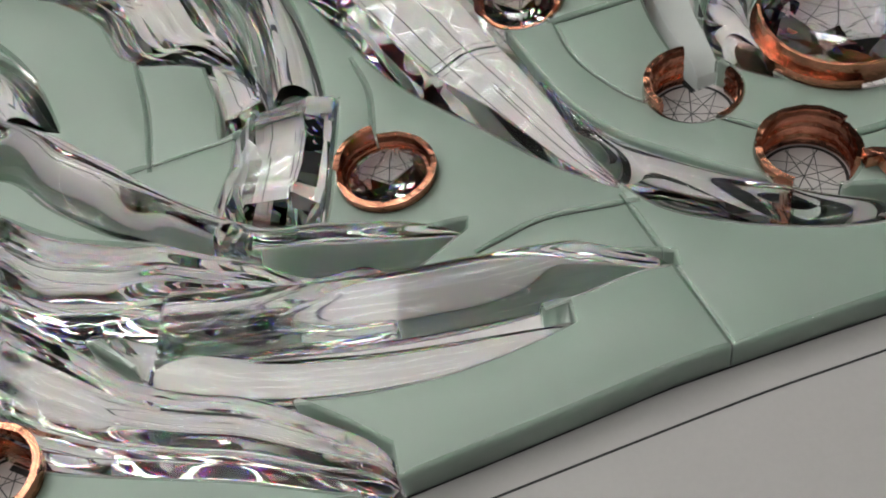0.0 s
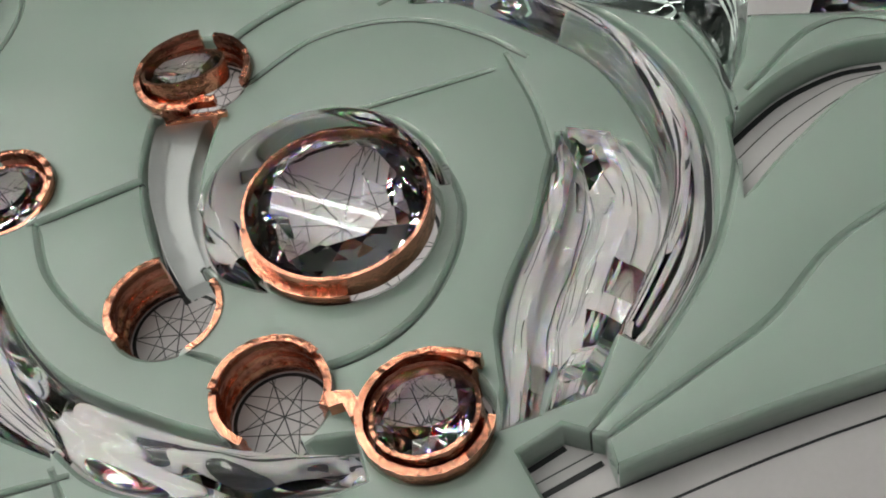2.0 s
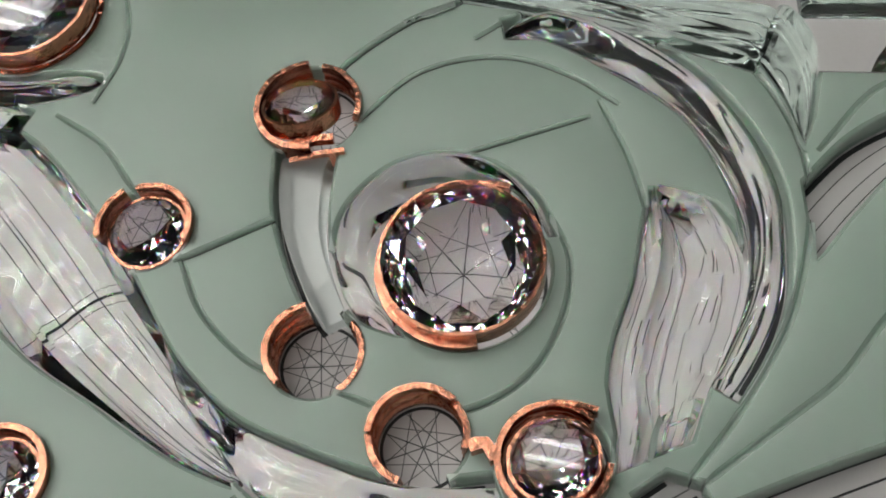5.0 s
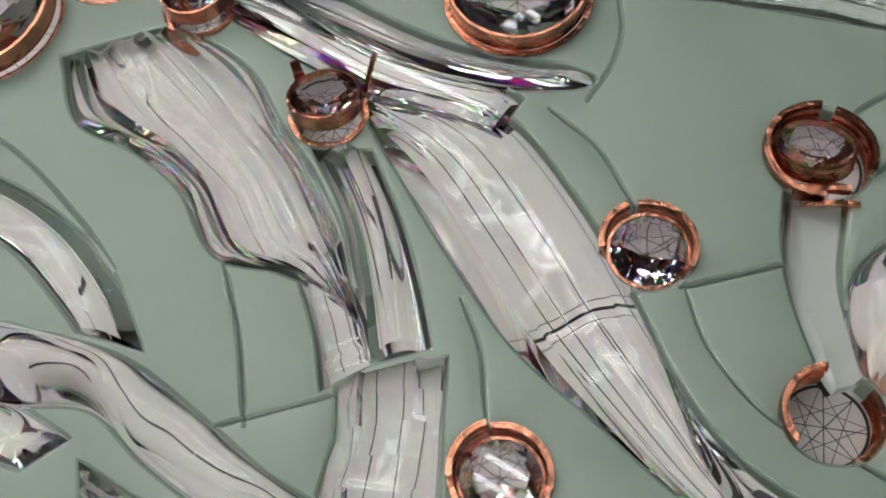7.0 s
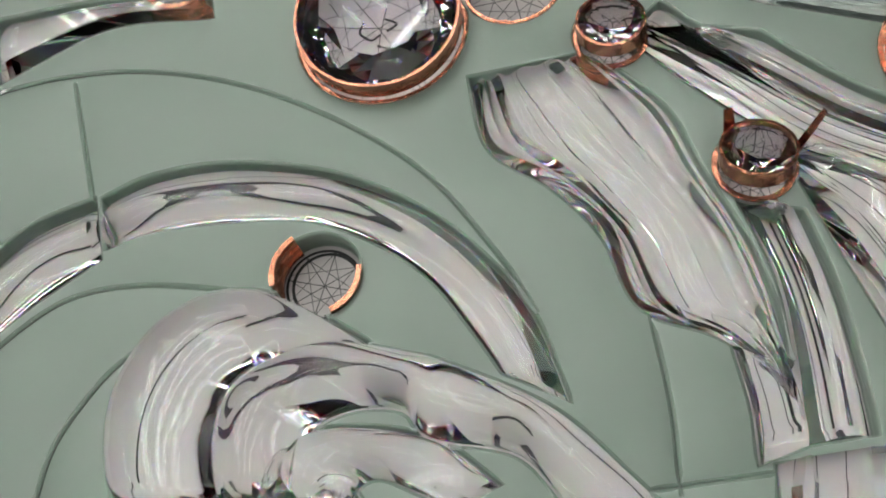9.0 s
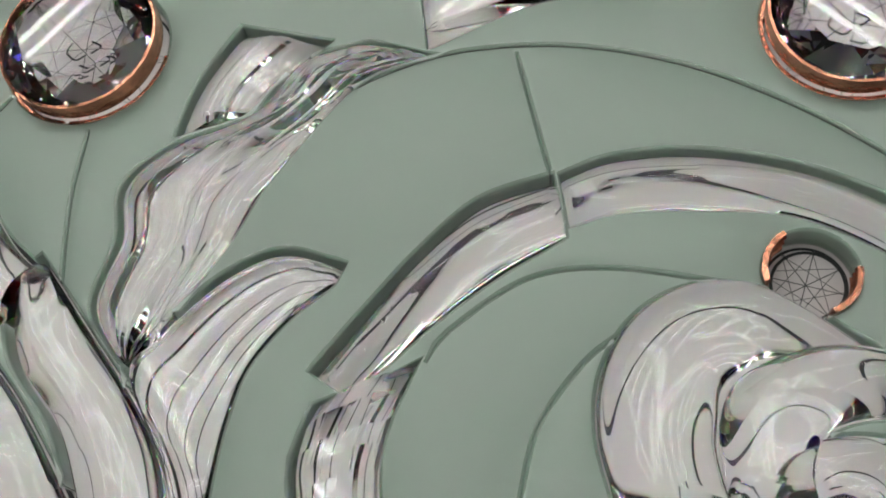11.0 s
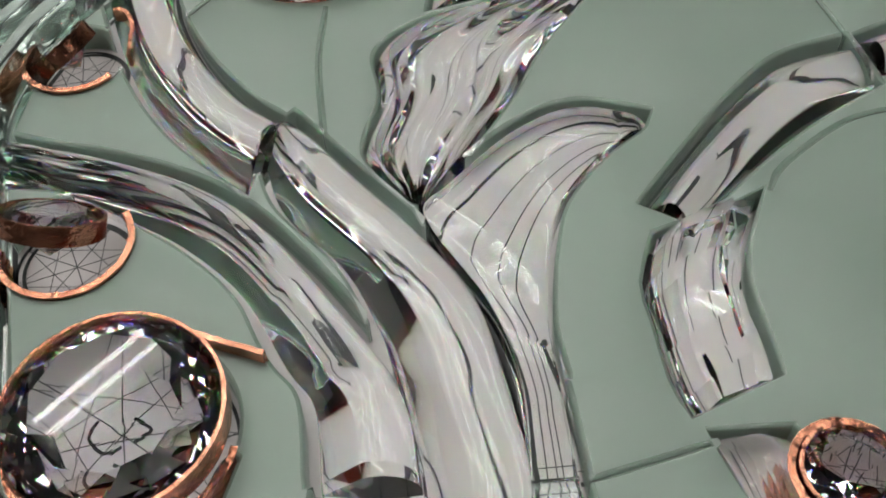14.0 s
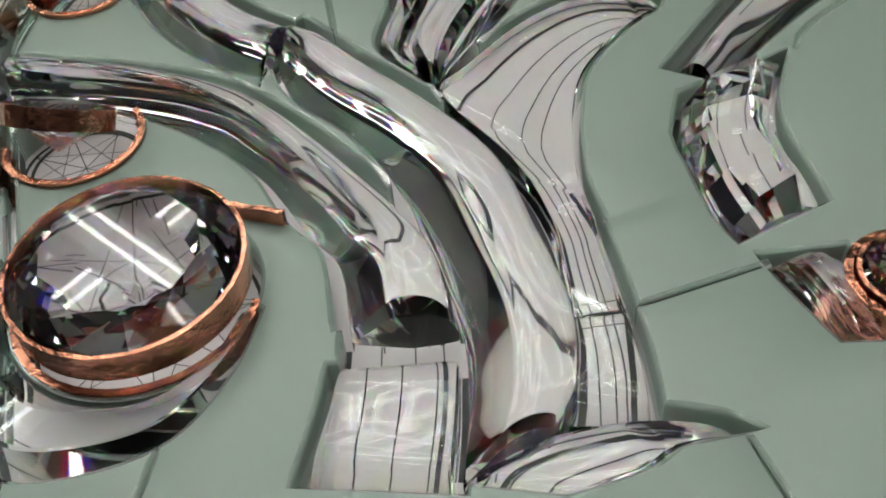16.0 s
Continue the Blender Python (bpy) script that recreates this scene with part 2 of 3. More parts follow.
def strip(label, height, profile, *stations, mat=None, name="glass_strip", lines=2, bold=0, cut=True, base=0.6, ripple=0.0, gap=0.5, keel=1, step=2.2):
    """A clear glass piece laid along left and right edge points, in millimetres."""
    rows = smooth_line(stations, step)
    left, right = rows[:, :2], rows[:, 2:]
    widths = np.maximum(np.hypot(*(right - left).T), 0.01)
    prof = PROFILES[profile]
    rnd = random.Random(len(CUTS) * 7 + 1)
    if profile not in ("flat", "bevel", "cut", "leaf", "round"):
        us = np.linspace(0, 1, 9 if step > 5 else 25)
        rough = 0.0 if profile == "wave" else 0.022
        if profile == "wave":
            us = np.linspace(0, 1, 33)
            hill = smooth_line(prof, 0.03)
            prof = sorted((float(a), float(b)) for a, b in hill)
        ws = np.interp(us, *zip(*prof)) * (1 + np.array([rnd.uniform(-rough, rough) for _ in us]))
        prof = list(zip(us.tolist(), ws.tolist()))
    lift = max(0.0, keel - 2) * 0.5
    prof = [(u, w + (1 - w) * lift) for u, w in prof]
    raise_by = (0.8 * min(1.0, keel - 1) + 0.1 * lift) * prof[0][1] if keel > 1 and profile == "wave" else 0.0
    under = [(0.97, raise_by), (0.03, raise_by)]
    if keel and (profile == "wave" or profile == "bevel" and step > 5):
        us = sorted((rnd.uniform(0.06, 0.94) for _ in range(7)), reverse=True)
        under = [(u, (0.0 if q % 2 else rnd.uniform(0.02, 0.07)) + raise_by * abs(2 * u - 1) * 0.95) for q, u in enumerate(us)]
    if keel >= 1 and step <= 5 and profile in ("round", "cut", "leaf"):
        if profile == "round":
            raise_by = 0.4
            under = [(0.5 + 0.5 * math.cos(math.pi * k / 16), 0.4 - 0.38 * math.sin(math.pi * k / 16) ** 0.8 + rnd.uniform(0, 0.045)) for k in range(1, 16)]
        elif profile == "cut":
            raise_by = 0.1
            under = [(0.985, 0.04), (0.8, 0.0), (0.55, 0.0), (0.5, 0.02), (0.02, 0.31)]
        else:
            raise_by = 0.25
            under = [(0.985, 0.2), (0.78, 0.03), (0.6, 0.0), (0.4, 0.0), (0.22, 0.05), (0.015, 0.24)]
    v, f = [], []
    n, k = len(rows), len(prof) + 2 + len(under)
    for i in range(n):
        lo, hi = Vector((*left[i], 0)), Vector((*right[i], 0))
        ends = min(i, n - 1 - i)
        h = height * ((0.8, 1.0, 1.0, 1.0) if step > 5 or profile in ("cut", "leaf") else (0.45, 0.8, 0.95, 1.0))[min(3, ends)]
        if profile in ("round", "cut", "leaf"):
            h *= min(1.0, widths[i] / (0.6 * widths.max())) ** 0.8
        chip = 0.0
        if step > 5:
            h *= rnd.uniform(0.85, 1.06)
            chip = 0.2 if profile == "bevel" else 0.12
        wob = 1 + ripple * math.sin(i * 0.55) * 0.5 + ripple * math.sin(i * 0.23 + 1)
        ring = [(0.0, raise_by * h)] + [(u, w * h * wob * (1 + rnd.uniform(-chip, 0.4 * chip))) for u, w in prof] + [(1.0, raise_by * h)] + [(u, w * h) for u, w in under]
        sway = 0.04 * math.sin(i * 0.07 + len(CUTS))
        for u, w in ring:
            q = lo.lerp(hi, u + sway * 4 * u * (1 - u) if profile in ("cut", "leaf") else u)
            v.append((q.x * MM, q.y * MM, (base + w) * MM))
    for i in range(n - 1):
        for j in range(k):
            f.append((i * k + j, i * k + (j + 1) % k, (i + 1) * k + (j + 1) % k, (i + 1) * k + j))
    f += [tuple(range(k - 1, -1, -1)), tuple((n - 1) * k + j for j in range(k))]
    me = mesh_of(name, v, f, mat or CLEAR, PROFILE_SHARP[profile])
    bm = bmesh.new()
    bm.from_mesh(me)
    bmesh.ops.recalc_face_normals(bm, faces=bm.faces)
    bm.to_mesh(me)
    bm.free()
    ob = new(name, me)
    ob.visible_shadow = False
    tagged(ob, label, "glass strip", "clear glass strips")
    if cut:
        side = right - left
        wide = np.maximum(np.hypot(side[:, 0], side[:, 1]), 0.01)[:, None]
        side = side / wide * (max(gap, 1.9) if bold else gap)
        CUTS.append([tuple(q) for q in left - side] + [tuple(q) for q in (right + side)[::-1]])
    for m in range(lines):
        u = (m + 1) / (lines + 1) + 0.05 * math.sin(3.7 * m + n)
        pen([left[i] * (1 - u) + right[i] * u for i in range(0, n, 4 if step < 5 else 1)], 0.3, mat=PENCIL)
    if bold:
        out = (right - left) / np.maximum(np.hypot(*(right - left).T), 0.01)[:, None] * 0.9
        edge = left - out if bold == 1 else right + out
        pen([edge[i] for i in range(0, n, 4 if step < 5 else 1)], 1.5)
        inset = 0.16 if bold == 1 else 0.84
        pen([left[i] * (1 - inset) + right[i] * inset for i in range(0, n, 4 if step < 5 else 1)], 0.9, z=0.2)
    return ob


strip("long clear cut-edged glass leaf lying beside copper rings", 13, "leaf", (-149, 116.5, -137, 122), (-138.5, 90.5, -105.5, 104), (-125, 59, -89.5, 75.5), (-111, 31, -78.5, 45), (-92, 7.5, -71.5, 18.5), (-75.5, -12.5, -63.5, -5), (-61.5, -25, -58, -18.5), lines=5, ripple=0.03)
strip("curved clear glass band under the copper rings", 12, "round", (-70.5, 0.5, -73, 23.5), (-65, -14, -67, 6.5), (-54.5, -31.5, -57.5, -9.5), (-39.5, -41.5, -42, -24), (-21.5, -48.5, -26, -35.5), (-9, -51, -10.5, -42), (0, -51, 0, -44.5), bold=2)
strip("short tapering grey-clear glass stem below a copper ring", 10, "flat", (-28.5, 67, -15, 63), (-33, 50.5, -22, 45), (-34, 36, -24.5, 33), (-32, 15.5, -24.5, 20.5), (-30, 10, -23.5, 11), keel=0, bold=1, lines=0, mat=SATIN)
strip("clear glass crescent curling round a large crystal", 13, "round", (-11, -1, -11.5, 1), (-21, 9, -12, 13.5), (-23, 25.5, -10.5, 25.5), (-16, 41.5, -5, 34.5), (-0.5, 50.5, 4.5, 40), (15.5, 49.5, 15.5, 38.5), (29, 39.5, 25.5, 34), (35.5, 26, 31.5, 24.5), (35.5, 13.5, 34, 14), keel=2, lines=1)
strip("long curved clear glass arc with dark reflections", 14, "cut", (45.5, 88.5, 45, 85), (59.5, 86.5, 57.5, 78.5), (78, 72.5, 71, 60.5), (91, 51, 82, 42.5), (96.5, 29.5, 86, 26), (96.5, 8.5, 86, 7.5), (90.5, -8.5, 82.5, -6.5), (83, -22.5, 74.5, -20.5), (72, -34, 65, -31), (60.5, -43, 57, -38.5), keel=2.6, lines=2, bold=1)
LEAF = [(65, 18.5, 67.5, 17), (58, 7, 78.5, 9), (51.5, -5, 80, -7), (41.5, -17.5, 73.5, -20), (34.5, -30, 63, -32), (32, -42.5, 55, -40.5), (27.5, -51.5, 47, -50)]


def share_of(rows, u0, u1):
    """The stretch between two shares of the width of a row of stations."""
    return [(a + (c - a) * u0, b + (d - b) * u0, a + (c - a) * u1, b + (d - b) * u1) for a, b, c, d in rows]


strip("narrow faceted clear glass blade beside a broader one", 12, "ridge", *share_of(LEAF, 0.0, 0.42), lines=1, step=7)
strip("broad faceted clear glass leaf inside the arc", 15, "ridge", *share_of(LEAF[:6], 0.44, 1.0), lines=2, step=8)
strip("small chipped clear glass end piece of the leaf", 12, "bevel", *share_of(LEAF[5:], 0.5, 1.0), lines=1, step=6)
strip("wide wavy-edged clear glass petal with rippled surface", 14, "wave", (-243.5, 147.5, -206, 155.5), (-236.5, 121, -183.5, 134), (-217, 106.5, -173, 110.5), (-202.5, 90.5, -164, 93), (-192.5, 68.5, -157, 73), (-173.5, 60.5, -154.5, 58), (-159.5, 51.5, -152, 42), lines=2, ripple=0.05, keel=2)
strip("narrow cut-edged clear glass bar below a copper setting", 14, "cut", (-162, 101, -147.5, 98), (-154, 80, -141, 76.5), (-151, 59.5, -137, 54), (-150, 30, -135, 32.5), keel=1.85, lines=2, bold=2)
strip("small clear glass wedge between bars", 10, "flat", (-167, 59.5, -156, 56.5), (-163, 41.5, -152.5, 45.5), (-162, 25, -150, 30), keel=0, lines=2, bold=2)
strip("chunky clear glass block with cut facets", 18, "bevel", (-159, 24.5, -129.5, 29.5), (-159.5, 10.5, -132.5, 10.5), (-164.5, -4, -135, -7), (-163, -14, -137.5, -18), keel=2, lines=2, step=9)
strip("clear glass blade running under a large crystal", 12, "ridge", (-189, 165, -153.5, 159.5), (-161.5, 146.5, -135.5, 144.5), (-133.5, 126.5, -118.5, 133), (-106, 114.5, -96.5, 123), (-84, 111, -84.5, 119), (-76.5, 112.5, -76.5, 114.5), lines=2)
strip("narrow dark-reflecting clear glass blade", 12, "bevel", (-194, 160.5, -183.5, 173), (-168, 136, -162, 153), (-144, 118, -138, 130.5), (-125.5, 108.5, -110, 117), (-108, 98, -99, 108.5), lines=2)
strip("thick clear glass tube forming the outer spiral turn", 20, "round", (-269.5, 58, -275, 53.5), (-290.5, 69.5, -296, 54.5), (-308, 74.5, -305, 50), (-325, 71, -311.5, 42.5), (-338, 59.5, -312.5, 32.5), (-344.5, 43, -312.5, 25), (-344, 26, -310.5, 17), (-338.5, 9.5, -307.5, 9.5), keel=2.2, lines=2)
strip("thick clear glass tube curling from the spiral into a blade", 22, "round", (-308.5, 11, -286.5, 13), (-312, 30, -287, 22.5), (-308.5, 44, -284.5, 32), (-296, 53, -278.5, 36.5), (-279.5, 57.5, -269, 39), (-256.5, 54, -258, 38), (-245.5, 51, -250.5, 30.5), (-217, 38.5, -226, 26), (-196.5, 20.5, -210.5, 10), (-182, 6, -192.5, -5), (-171.5, -2.5, -178, -12), (-151.5, -16.5, -154, -27), (-134, -22.5, -136.5, -37), (-116.5, -25.5, -118.5, -37.5), (-101, -25.5, -101.5, -27.5), keel=2, lines=3)
strip("inner curl of the thick clear glass spiral", 18, "round", (-299, 14, -268, 12), (-294, 26.5, -270, 16.5), (-277, 33, -264, 19.5), (-250.5, 30.5, -253, 16), (-231, 18, -243, 11.5), keel=2, lines=1)
strip("pointed clear glass blade with bright highlights", 18, "round", (-178.5, -30.5, -181, -49), (-150, -38.5, -153.5, -53), (-121.5, -41.5, -126.5, -56.5), (-99, -42.5, -100.5, -57.5), (-80, -44, -81, -55.5), (-65, -46.5, -65.5, -52.5), (-54.5, -49.5, -54.5, -52.5), keel=3, lines=2)
strip("low clear glass blade beside frosted glass", 11, "round", (-196, -36, -181, -56.5), (-164.5, -51, -160.5, -63.5), (-137, -57, -135.5, -67.5), (-113, -59, -112, -67.5), (-93, -59, -92.5, -64), (-82, -59, -82, -61), keel=3, lines=1, bold=2)
strip("wide clear glass sweep at the panel's lower edge", 13, "wave", (-224, -19.5, -219, -62.5), (-204.5, -35.5, -206, -70), (-181, -55.5, -184.5, -76.5), (-158, -64.5, -161, -83), (-141.5, -74.5, -141.5, -90), (-127.5, -86, -127, -94.5), lines=3, bold=2, ripple=0.06)
strip("rippled clear glass tail inside the spiral", 16, "wave", (-228, 11.5, -224, -21.5), (-207.5, -3, -206, -36), (-186.5, -11.5, -188.5, -38), (-164, -23, -165.5, -40.5), (-141, -35.5, -144.5, -41), (-121, -38.5, -123, -42), lines=2, ripple=0.1)
strip("clear glass arch segment over frosted glass", 13, "cut", (-212.5, 41, -230.5, 49), (-222.5, 66, -238, 60), (-236.5, 84, -252.5, 78), (-258, 101.5, -269.5, 90), (-286.5, 114, -292.5, 98.5), (-319, 118.5, -319, 98.5), (-345, 115, -342.5, 96), (-361.5, 107, -357, 90), keel=1.85, lines=2)
strip("clear glass arch segment with mitred end", 13, "cut", (-363, 106, -358, 88), (-385, 95.5, -377, 73.5), (-401, 77, -392, 59.5), (-413, 59, -404.5, 45.5), (-427, 36.5, -416.5, 31), keel=1.85, lines=2, bold=1)
strip("lower faceted clear glass arch segment", 14, "bevel", (-424, 28.5, -397.5, 43.5), (-427.5, 12.5, -403.5, 26), (-425.5, 1, -405, 12), (-422.5, -15, -402.5, -1.5), (-418.5, -24, -400.5, -13.5), keel=2, lines=2, bold=1, step=12)
strip("flat clear glass crescent over white paper", 8, "flat", (-424, 71, -425, 68), (-444.5, 74, -437.5, 55.5), (-462, 63.5, -448, 38.5), (-478, 43.5, -451.5, 21.5), (-484, 31.5, -452, 6), (-466.5, 5, -451.5, -3.5), (-459, -13.5, -449, -15.5), (-456.5, -28.5, -448.5, -20.5), (-455.5, -47, -444, -47.5), (-457.5, -66.5, -442.5, -67), keel=0, lines=4, bold=1)
strip("wavy clear glass petal with folded surface", 12, "wave", (-487.5, 35, -485, 34), (-501.5, 52, -473, 55.5), (-499.5, 75, -462.5, 77), (-503, 94.5, -456, 95.5), (-489.5, 110.5, -445.5, 115.5), (-466, 123, -436, 131.5), (-451.5, 145.5, -425.5, 143), (-429.5, 155, -405, 151), lines=4, ripple=0.05)
strip("small clear glass petal behind the wavy one", 12, "ridge", (-489.5, 114, -466, 124), (-486, 136, -460, 136.5), (-476, 159.5, -443, 155), lines=2)
strip("thin clear glass strip above the arch", 11, "bevel", (-409.5, 153, -416, 180), (-371.5, 174.5, -376, 186), (-333.5, 177, -335.5, 184.5), lines=1)
strip("curved clear cut-edged glass bar beside a small crystal", 13, "cut", (-601, 145, -578, 147.5), (-593, 121, -572, 121), (-575.5, 84, -558.5, 95.5), (-556, 58, -540.5, 74.5), (-530.5, 37.5, -525.5, 63.5), keel=1.85, lines=2, bold=2)
strip("long curved clear cut-edged glass bar", 14, "cut", (-532, 60, -525, 67), (-522.5, 34.5, -504, 46), (-503.5, 15.5, -484.5, 26.5), (-492.5, -2.5, -469, 6.5), (-488, -13.5, -460.5, -18.5), (-478.5, -40.5, -454.5, -41), (-476, -63, -455, -59.5), (-477, -79.5, -458.5, -69), keel=2.1, lines=2, bold=2)
strip("long curved clear glass bar around a large crystal", 14, "cut", (-598.5, 38, -604, 53.5), (-582, 37, -586.5, 49.5), (-565, 30, -569, 46.5), (-544.5, 19.5, -544.5, 38.5), (-526.5, 4.5, -523.5, 24.5), (-512.5, -15.5, -491.5, -11), (-504.5, -25.5, -482.5, -26), (-500, -46, -478.5, -43), keel=1.85, gap=3.0, lines=2, bold=2)
strip("clear glass bar with cut end over drawn lines", 12, "flat", (-500.5, -54.5, -478, -52), (-501.5, -67.5, -478, -68), (-504, -82, -479, -83.5), keel=0, gap=3.0, lines=3, bold=2)
strip("clear glass arc along the lower edge", 6, "flat", (-478, -81.5, -461, -83.5), (-469, -73.5, -453, -80.5), (-456.5, -69, -445, -77), (-443, -67, -438.5, -72.5), (-428, -68.5, -425, -70), keel=0, lines=3, bold=1)
strip("clear glass chunk beside a copper ring", 12, "ridge", (-416.5, -28, -399, -26), (-411.5, -39, -396, -34.5), (-405, -51.5, -393.5, -51.5), lines=1)
strip("curved clear glass cup under a large crystal", 11, "bevel", (-577, -69, -569, -51), (-561, -79, -558, -60), (-545, -78, -546, -62.5), (-531, -71, -535, -60.5), (-522.5, -56, -526, -51.5), (-519, -40, -521.5, -38), lines=1, keel=1.6)


def open_paper(*stations, wider=0.0):
    """A place left bare, where the drawing shows."""
    rows = smooth_line(stations, 3.0)
    left, right = rows[:, :2], rows[:, 2:]
    out = (left - right) / np.maximum(np.hypot(*(left - right).T), 0.01)[:, None] * wider
    left = left + out
    CUTS.append([tuple(q) for q in left] + [tuple(q) for q in right[::-1]])
    pen((left - 0.25 * out)[::3], 1.6)
    for u in (0.3, 0.6, 0.85):
        pen((left * (1 - u) + right * u)[::3], 0.3, mat=PENCIL)


open_paper((101.5, 1.5, 96, -16), (119, 10.5, 112, -6), (137.5, 13.5, 134, 5), (153, 10, 152, 7.5), wider=5.5)
open_paper((-501.5, -44.5, -478.5, -41.5), (-501.5, -49.5, -478, -47), (-501, -56, -477.5, -55))

CUTS.append([(29.5, -57.5), (39.2, -55), (46, -60), (45.5, -72), (31.5, -72)])
pen([(29.5, -58.2), (39.2, -55.6)], 1.3)
pen([(30.8, -64), (45, -61.2)], 1.3)
pen([(31, -61), (44, -58.6)], 0.3, mat=PENCIL)


# ---- crystals and copper rings ----
def rot_ring(r, z, k, shift=0.0):
    return [(r * math.cos(2 * math.pi * (i + shift) / k), r * math.sin(2 * math.pi * (i + shift) / k), z) for i in range(k)]


def gem_mesh(r, k=8, table=0.7, crown=0.27, depth=0.62, girdle=0.05, inner=0.58, ledge=0.5):
    """A round brilliant: table, crown stars and kites, girdle, pavilion."""
    v = rot_ring(r * table, r * crown, k) + rot_ring(r * 0.88, r * crown * 0.55, k, 0.5) + rot_ring(r, r * girdle, 2 * k) + rot_ring(r, -r * girdle, 2 * k) + rot_ring(r * inner, -r * ledge, k, 0.5) + [(0, 0, -r * depth)]
    t, m, g, h, p, c = 0, k, 2 * k, 4 * k, 6 * k, 7 * k
    f = [tuple(range(k))]
    for i in range(k):
        j = (i + 1) % k
        a, b, d = g + 2 * i, g + (2 * i + 1) % (2 * k), g + (2 * i + 2) % (2 * k)
        f += [(t + i, m + i, t + j), (t + j, m + i, d, m + j), (m + i, a, b), (m + i, b, d)]
        f.append((p + i, c, p + j, h + (2 * i + 2) % (2 * k)))
        f += [(p + i, h + (2 * i + 1) % (2 * k), h + 2 * i), (p + i, h + (2 * i + 2) % (2 * k), h + (2 * i + 1) % (2 * k))]
    for i in range(2 * k):
        j = (i + 1) % (2 * k)
        f.append((g + i, h + i, h + j, g + j))
    me = mesh_of("crystal", [(x * MM, y * MM, z * MM) for x, y, z in v], f, GEM)
    bm = bmesh.new()
    bm.from_mesh(me)
    bmesh.ops.recalc_face_normals(bm, faces=bm.faces)
    bm.to_mesh(me)
    bm.free()
    return me


def foil(r, z0, z1, a0=0.0, a1=360.0, thick=0.9, ridges=0, seed=0, lip=0.0):
    """A hand-wrapped strip of copper foil: an uneven ring, in millimetres, about the origin."""
    rnd = random.Random(seed)
    n = max(12, int(abs(a1 - a0) / 5))
    whole = a1 - a0 >= 359.9
    prof = [(thick / 2, z0), (thick / 2, z1)]
    if ridges:
        prof = []
        for i in range(ridges):
            za, zb = z0 + (z1 - z0) * i / ridges, z0 + (z1 - z0) * (i + 1) / ridges
            prof += [(thick / 2, za), (thick / 2 + 0.25, za + 0.3 * (zb - za)), (thick / 2, zb)]
    outer = [(r + d, z) for d, z in prof] + [(r + thick / 2 + lip, z1 + 0.2), (r + thick / 2 + lip, z1 + 0.7)]
    inner = [(r - thick / 2 - 0.15, z1 + 0.8)]
    if ridges:
        for i in range(ridges, 0, -1):
            za, zb = z0 + (z1 - z0) * (i - 1) / ridges, z0 + (z1 - z0) * i / ridges
            inner += [(r - thick / 2, zb), (r - thick / 2 - 0.55, zb - 0.25 * (zb - za)), (r - thick / 2 - 0.1, za + 0.1 * (zb - za))]
    inner += [(r - thick / 2, z0)]
    ring = outer + inner
    k, v, f = len(ring), [], []
    for i in range(n if whole else n + 1):
        a = radians(a0 + (a1 - a0) * i / n)
        dr, dz = rnd.uniform(-0.08, 0.08), rnd.uniform(-0.13, 0.13)
        for d, z in ring:
            e = dr if z > z0 else 0
            v.append(((d + e + rnd.uniform(-0.07, 0.07)) * math.cos(a) * MM, (d + e) * math.sin(a) * MM, (z + (dz if z > z0 + 1 else 0)) * MM))
    m = n if whole else n
    for i in range(m):
        i2 = (i + 1) % n if whole else i + 1
        for j in range(k):
            f.append((i * k + j, i2 * k + j, i2 * k + (j + 1) % k, i * k + (j + 1) % k))
    if not whole:
        f += [tuple(range(k)), tuple(n * k + j for j in range(k - 1, -1, -1))]
    return v, f


def star(x, y, r, spokes=4):
    """The drawn circle and facet lines on the paper under a crystal."""
    rnd = random.Random(int(abs(x * 7 + y * 13)))
    ring = [(x + r * math.cos(2 * math.pi * i / 48), y + r * math.sin(2 * math.pi * i / 48)) for i in range(48)]
    pen(ring, 0.9, "drawn_circle", closed=True)
    turn = rnd.uniform(0, 1.5)

    def rim_point(a):
        return x + r * math.cos(a), y + r * math.sin(a)

    for i in range(spokes):
        a = math.pi * i / spokes + turn + rnd.uniform(-0.05, 0.05)
        pen([rim_point(a), rim_point(a + math.pi + rnd.uniform(-0.06, 0.06))], 0.3, "drawn_spoke", PENCIL, step=20)
    for i in range(2 * spokes):
        a = math.pi * i / spokes + turn + rnd.uniform(-0.08, 0.08)
        pen([rim_point(a), rim_point(a + math.pi * 0.75 + rnd.uniform(-0.1, 0.1))], 0.22, "drawn_facet", PENCIL, step=20)


def copper_ring(x, y, r, height, arcs, label, seed, ridges=3, draw=True):
    """Foil that lines a hole in the glass; arcs are its stretches, in degrees, with their heights."""
    ring = empty("copper_ring", (x * MM, y * MM, 0.3 * MM))
    for i, (a0, a1, h, *low) in enumerate(arcs):
        v, f = foil(r, low[0] if low else 0, h * height, a0, a1, 1.0, ridges, seed + i, 0.5)
        piece("foil_band", v, f, COPPER, ring, smooth=35)
    CUTS.append([(x + (r + 0.3) * math.cos(2 * math.pi * i / 60), y + (r + 0.3) * math.sin(2 * math.pi * i / 60)) for i in range(60)])
    if draw:
        star(x, y, r - 1.2)
    return tagged(ring, label, "copper ring", "copper rings")


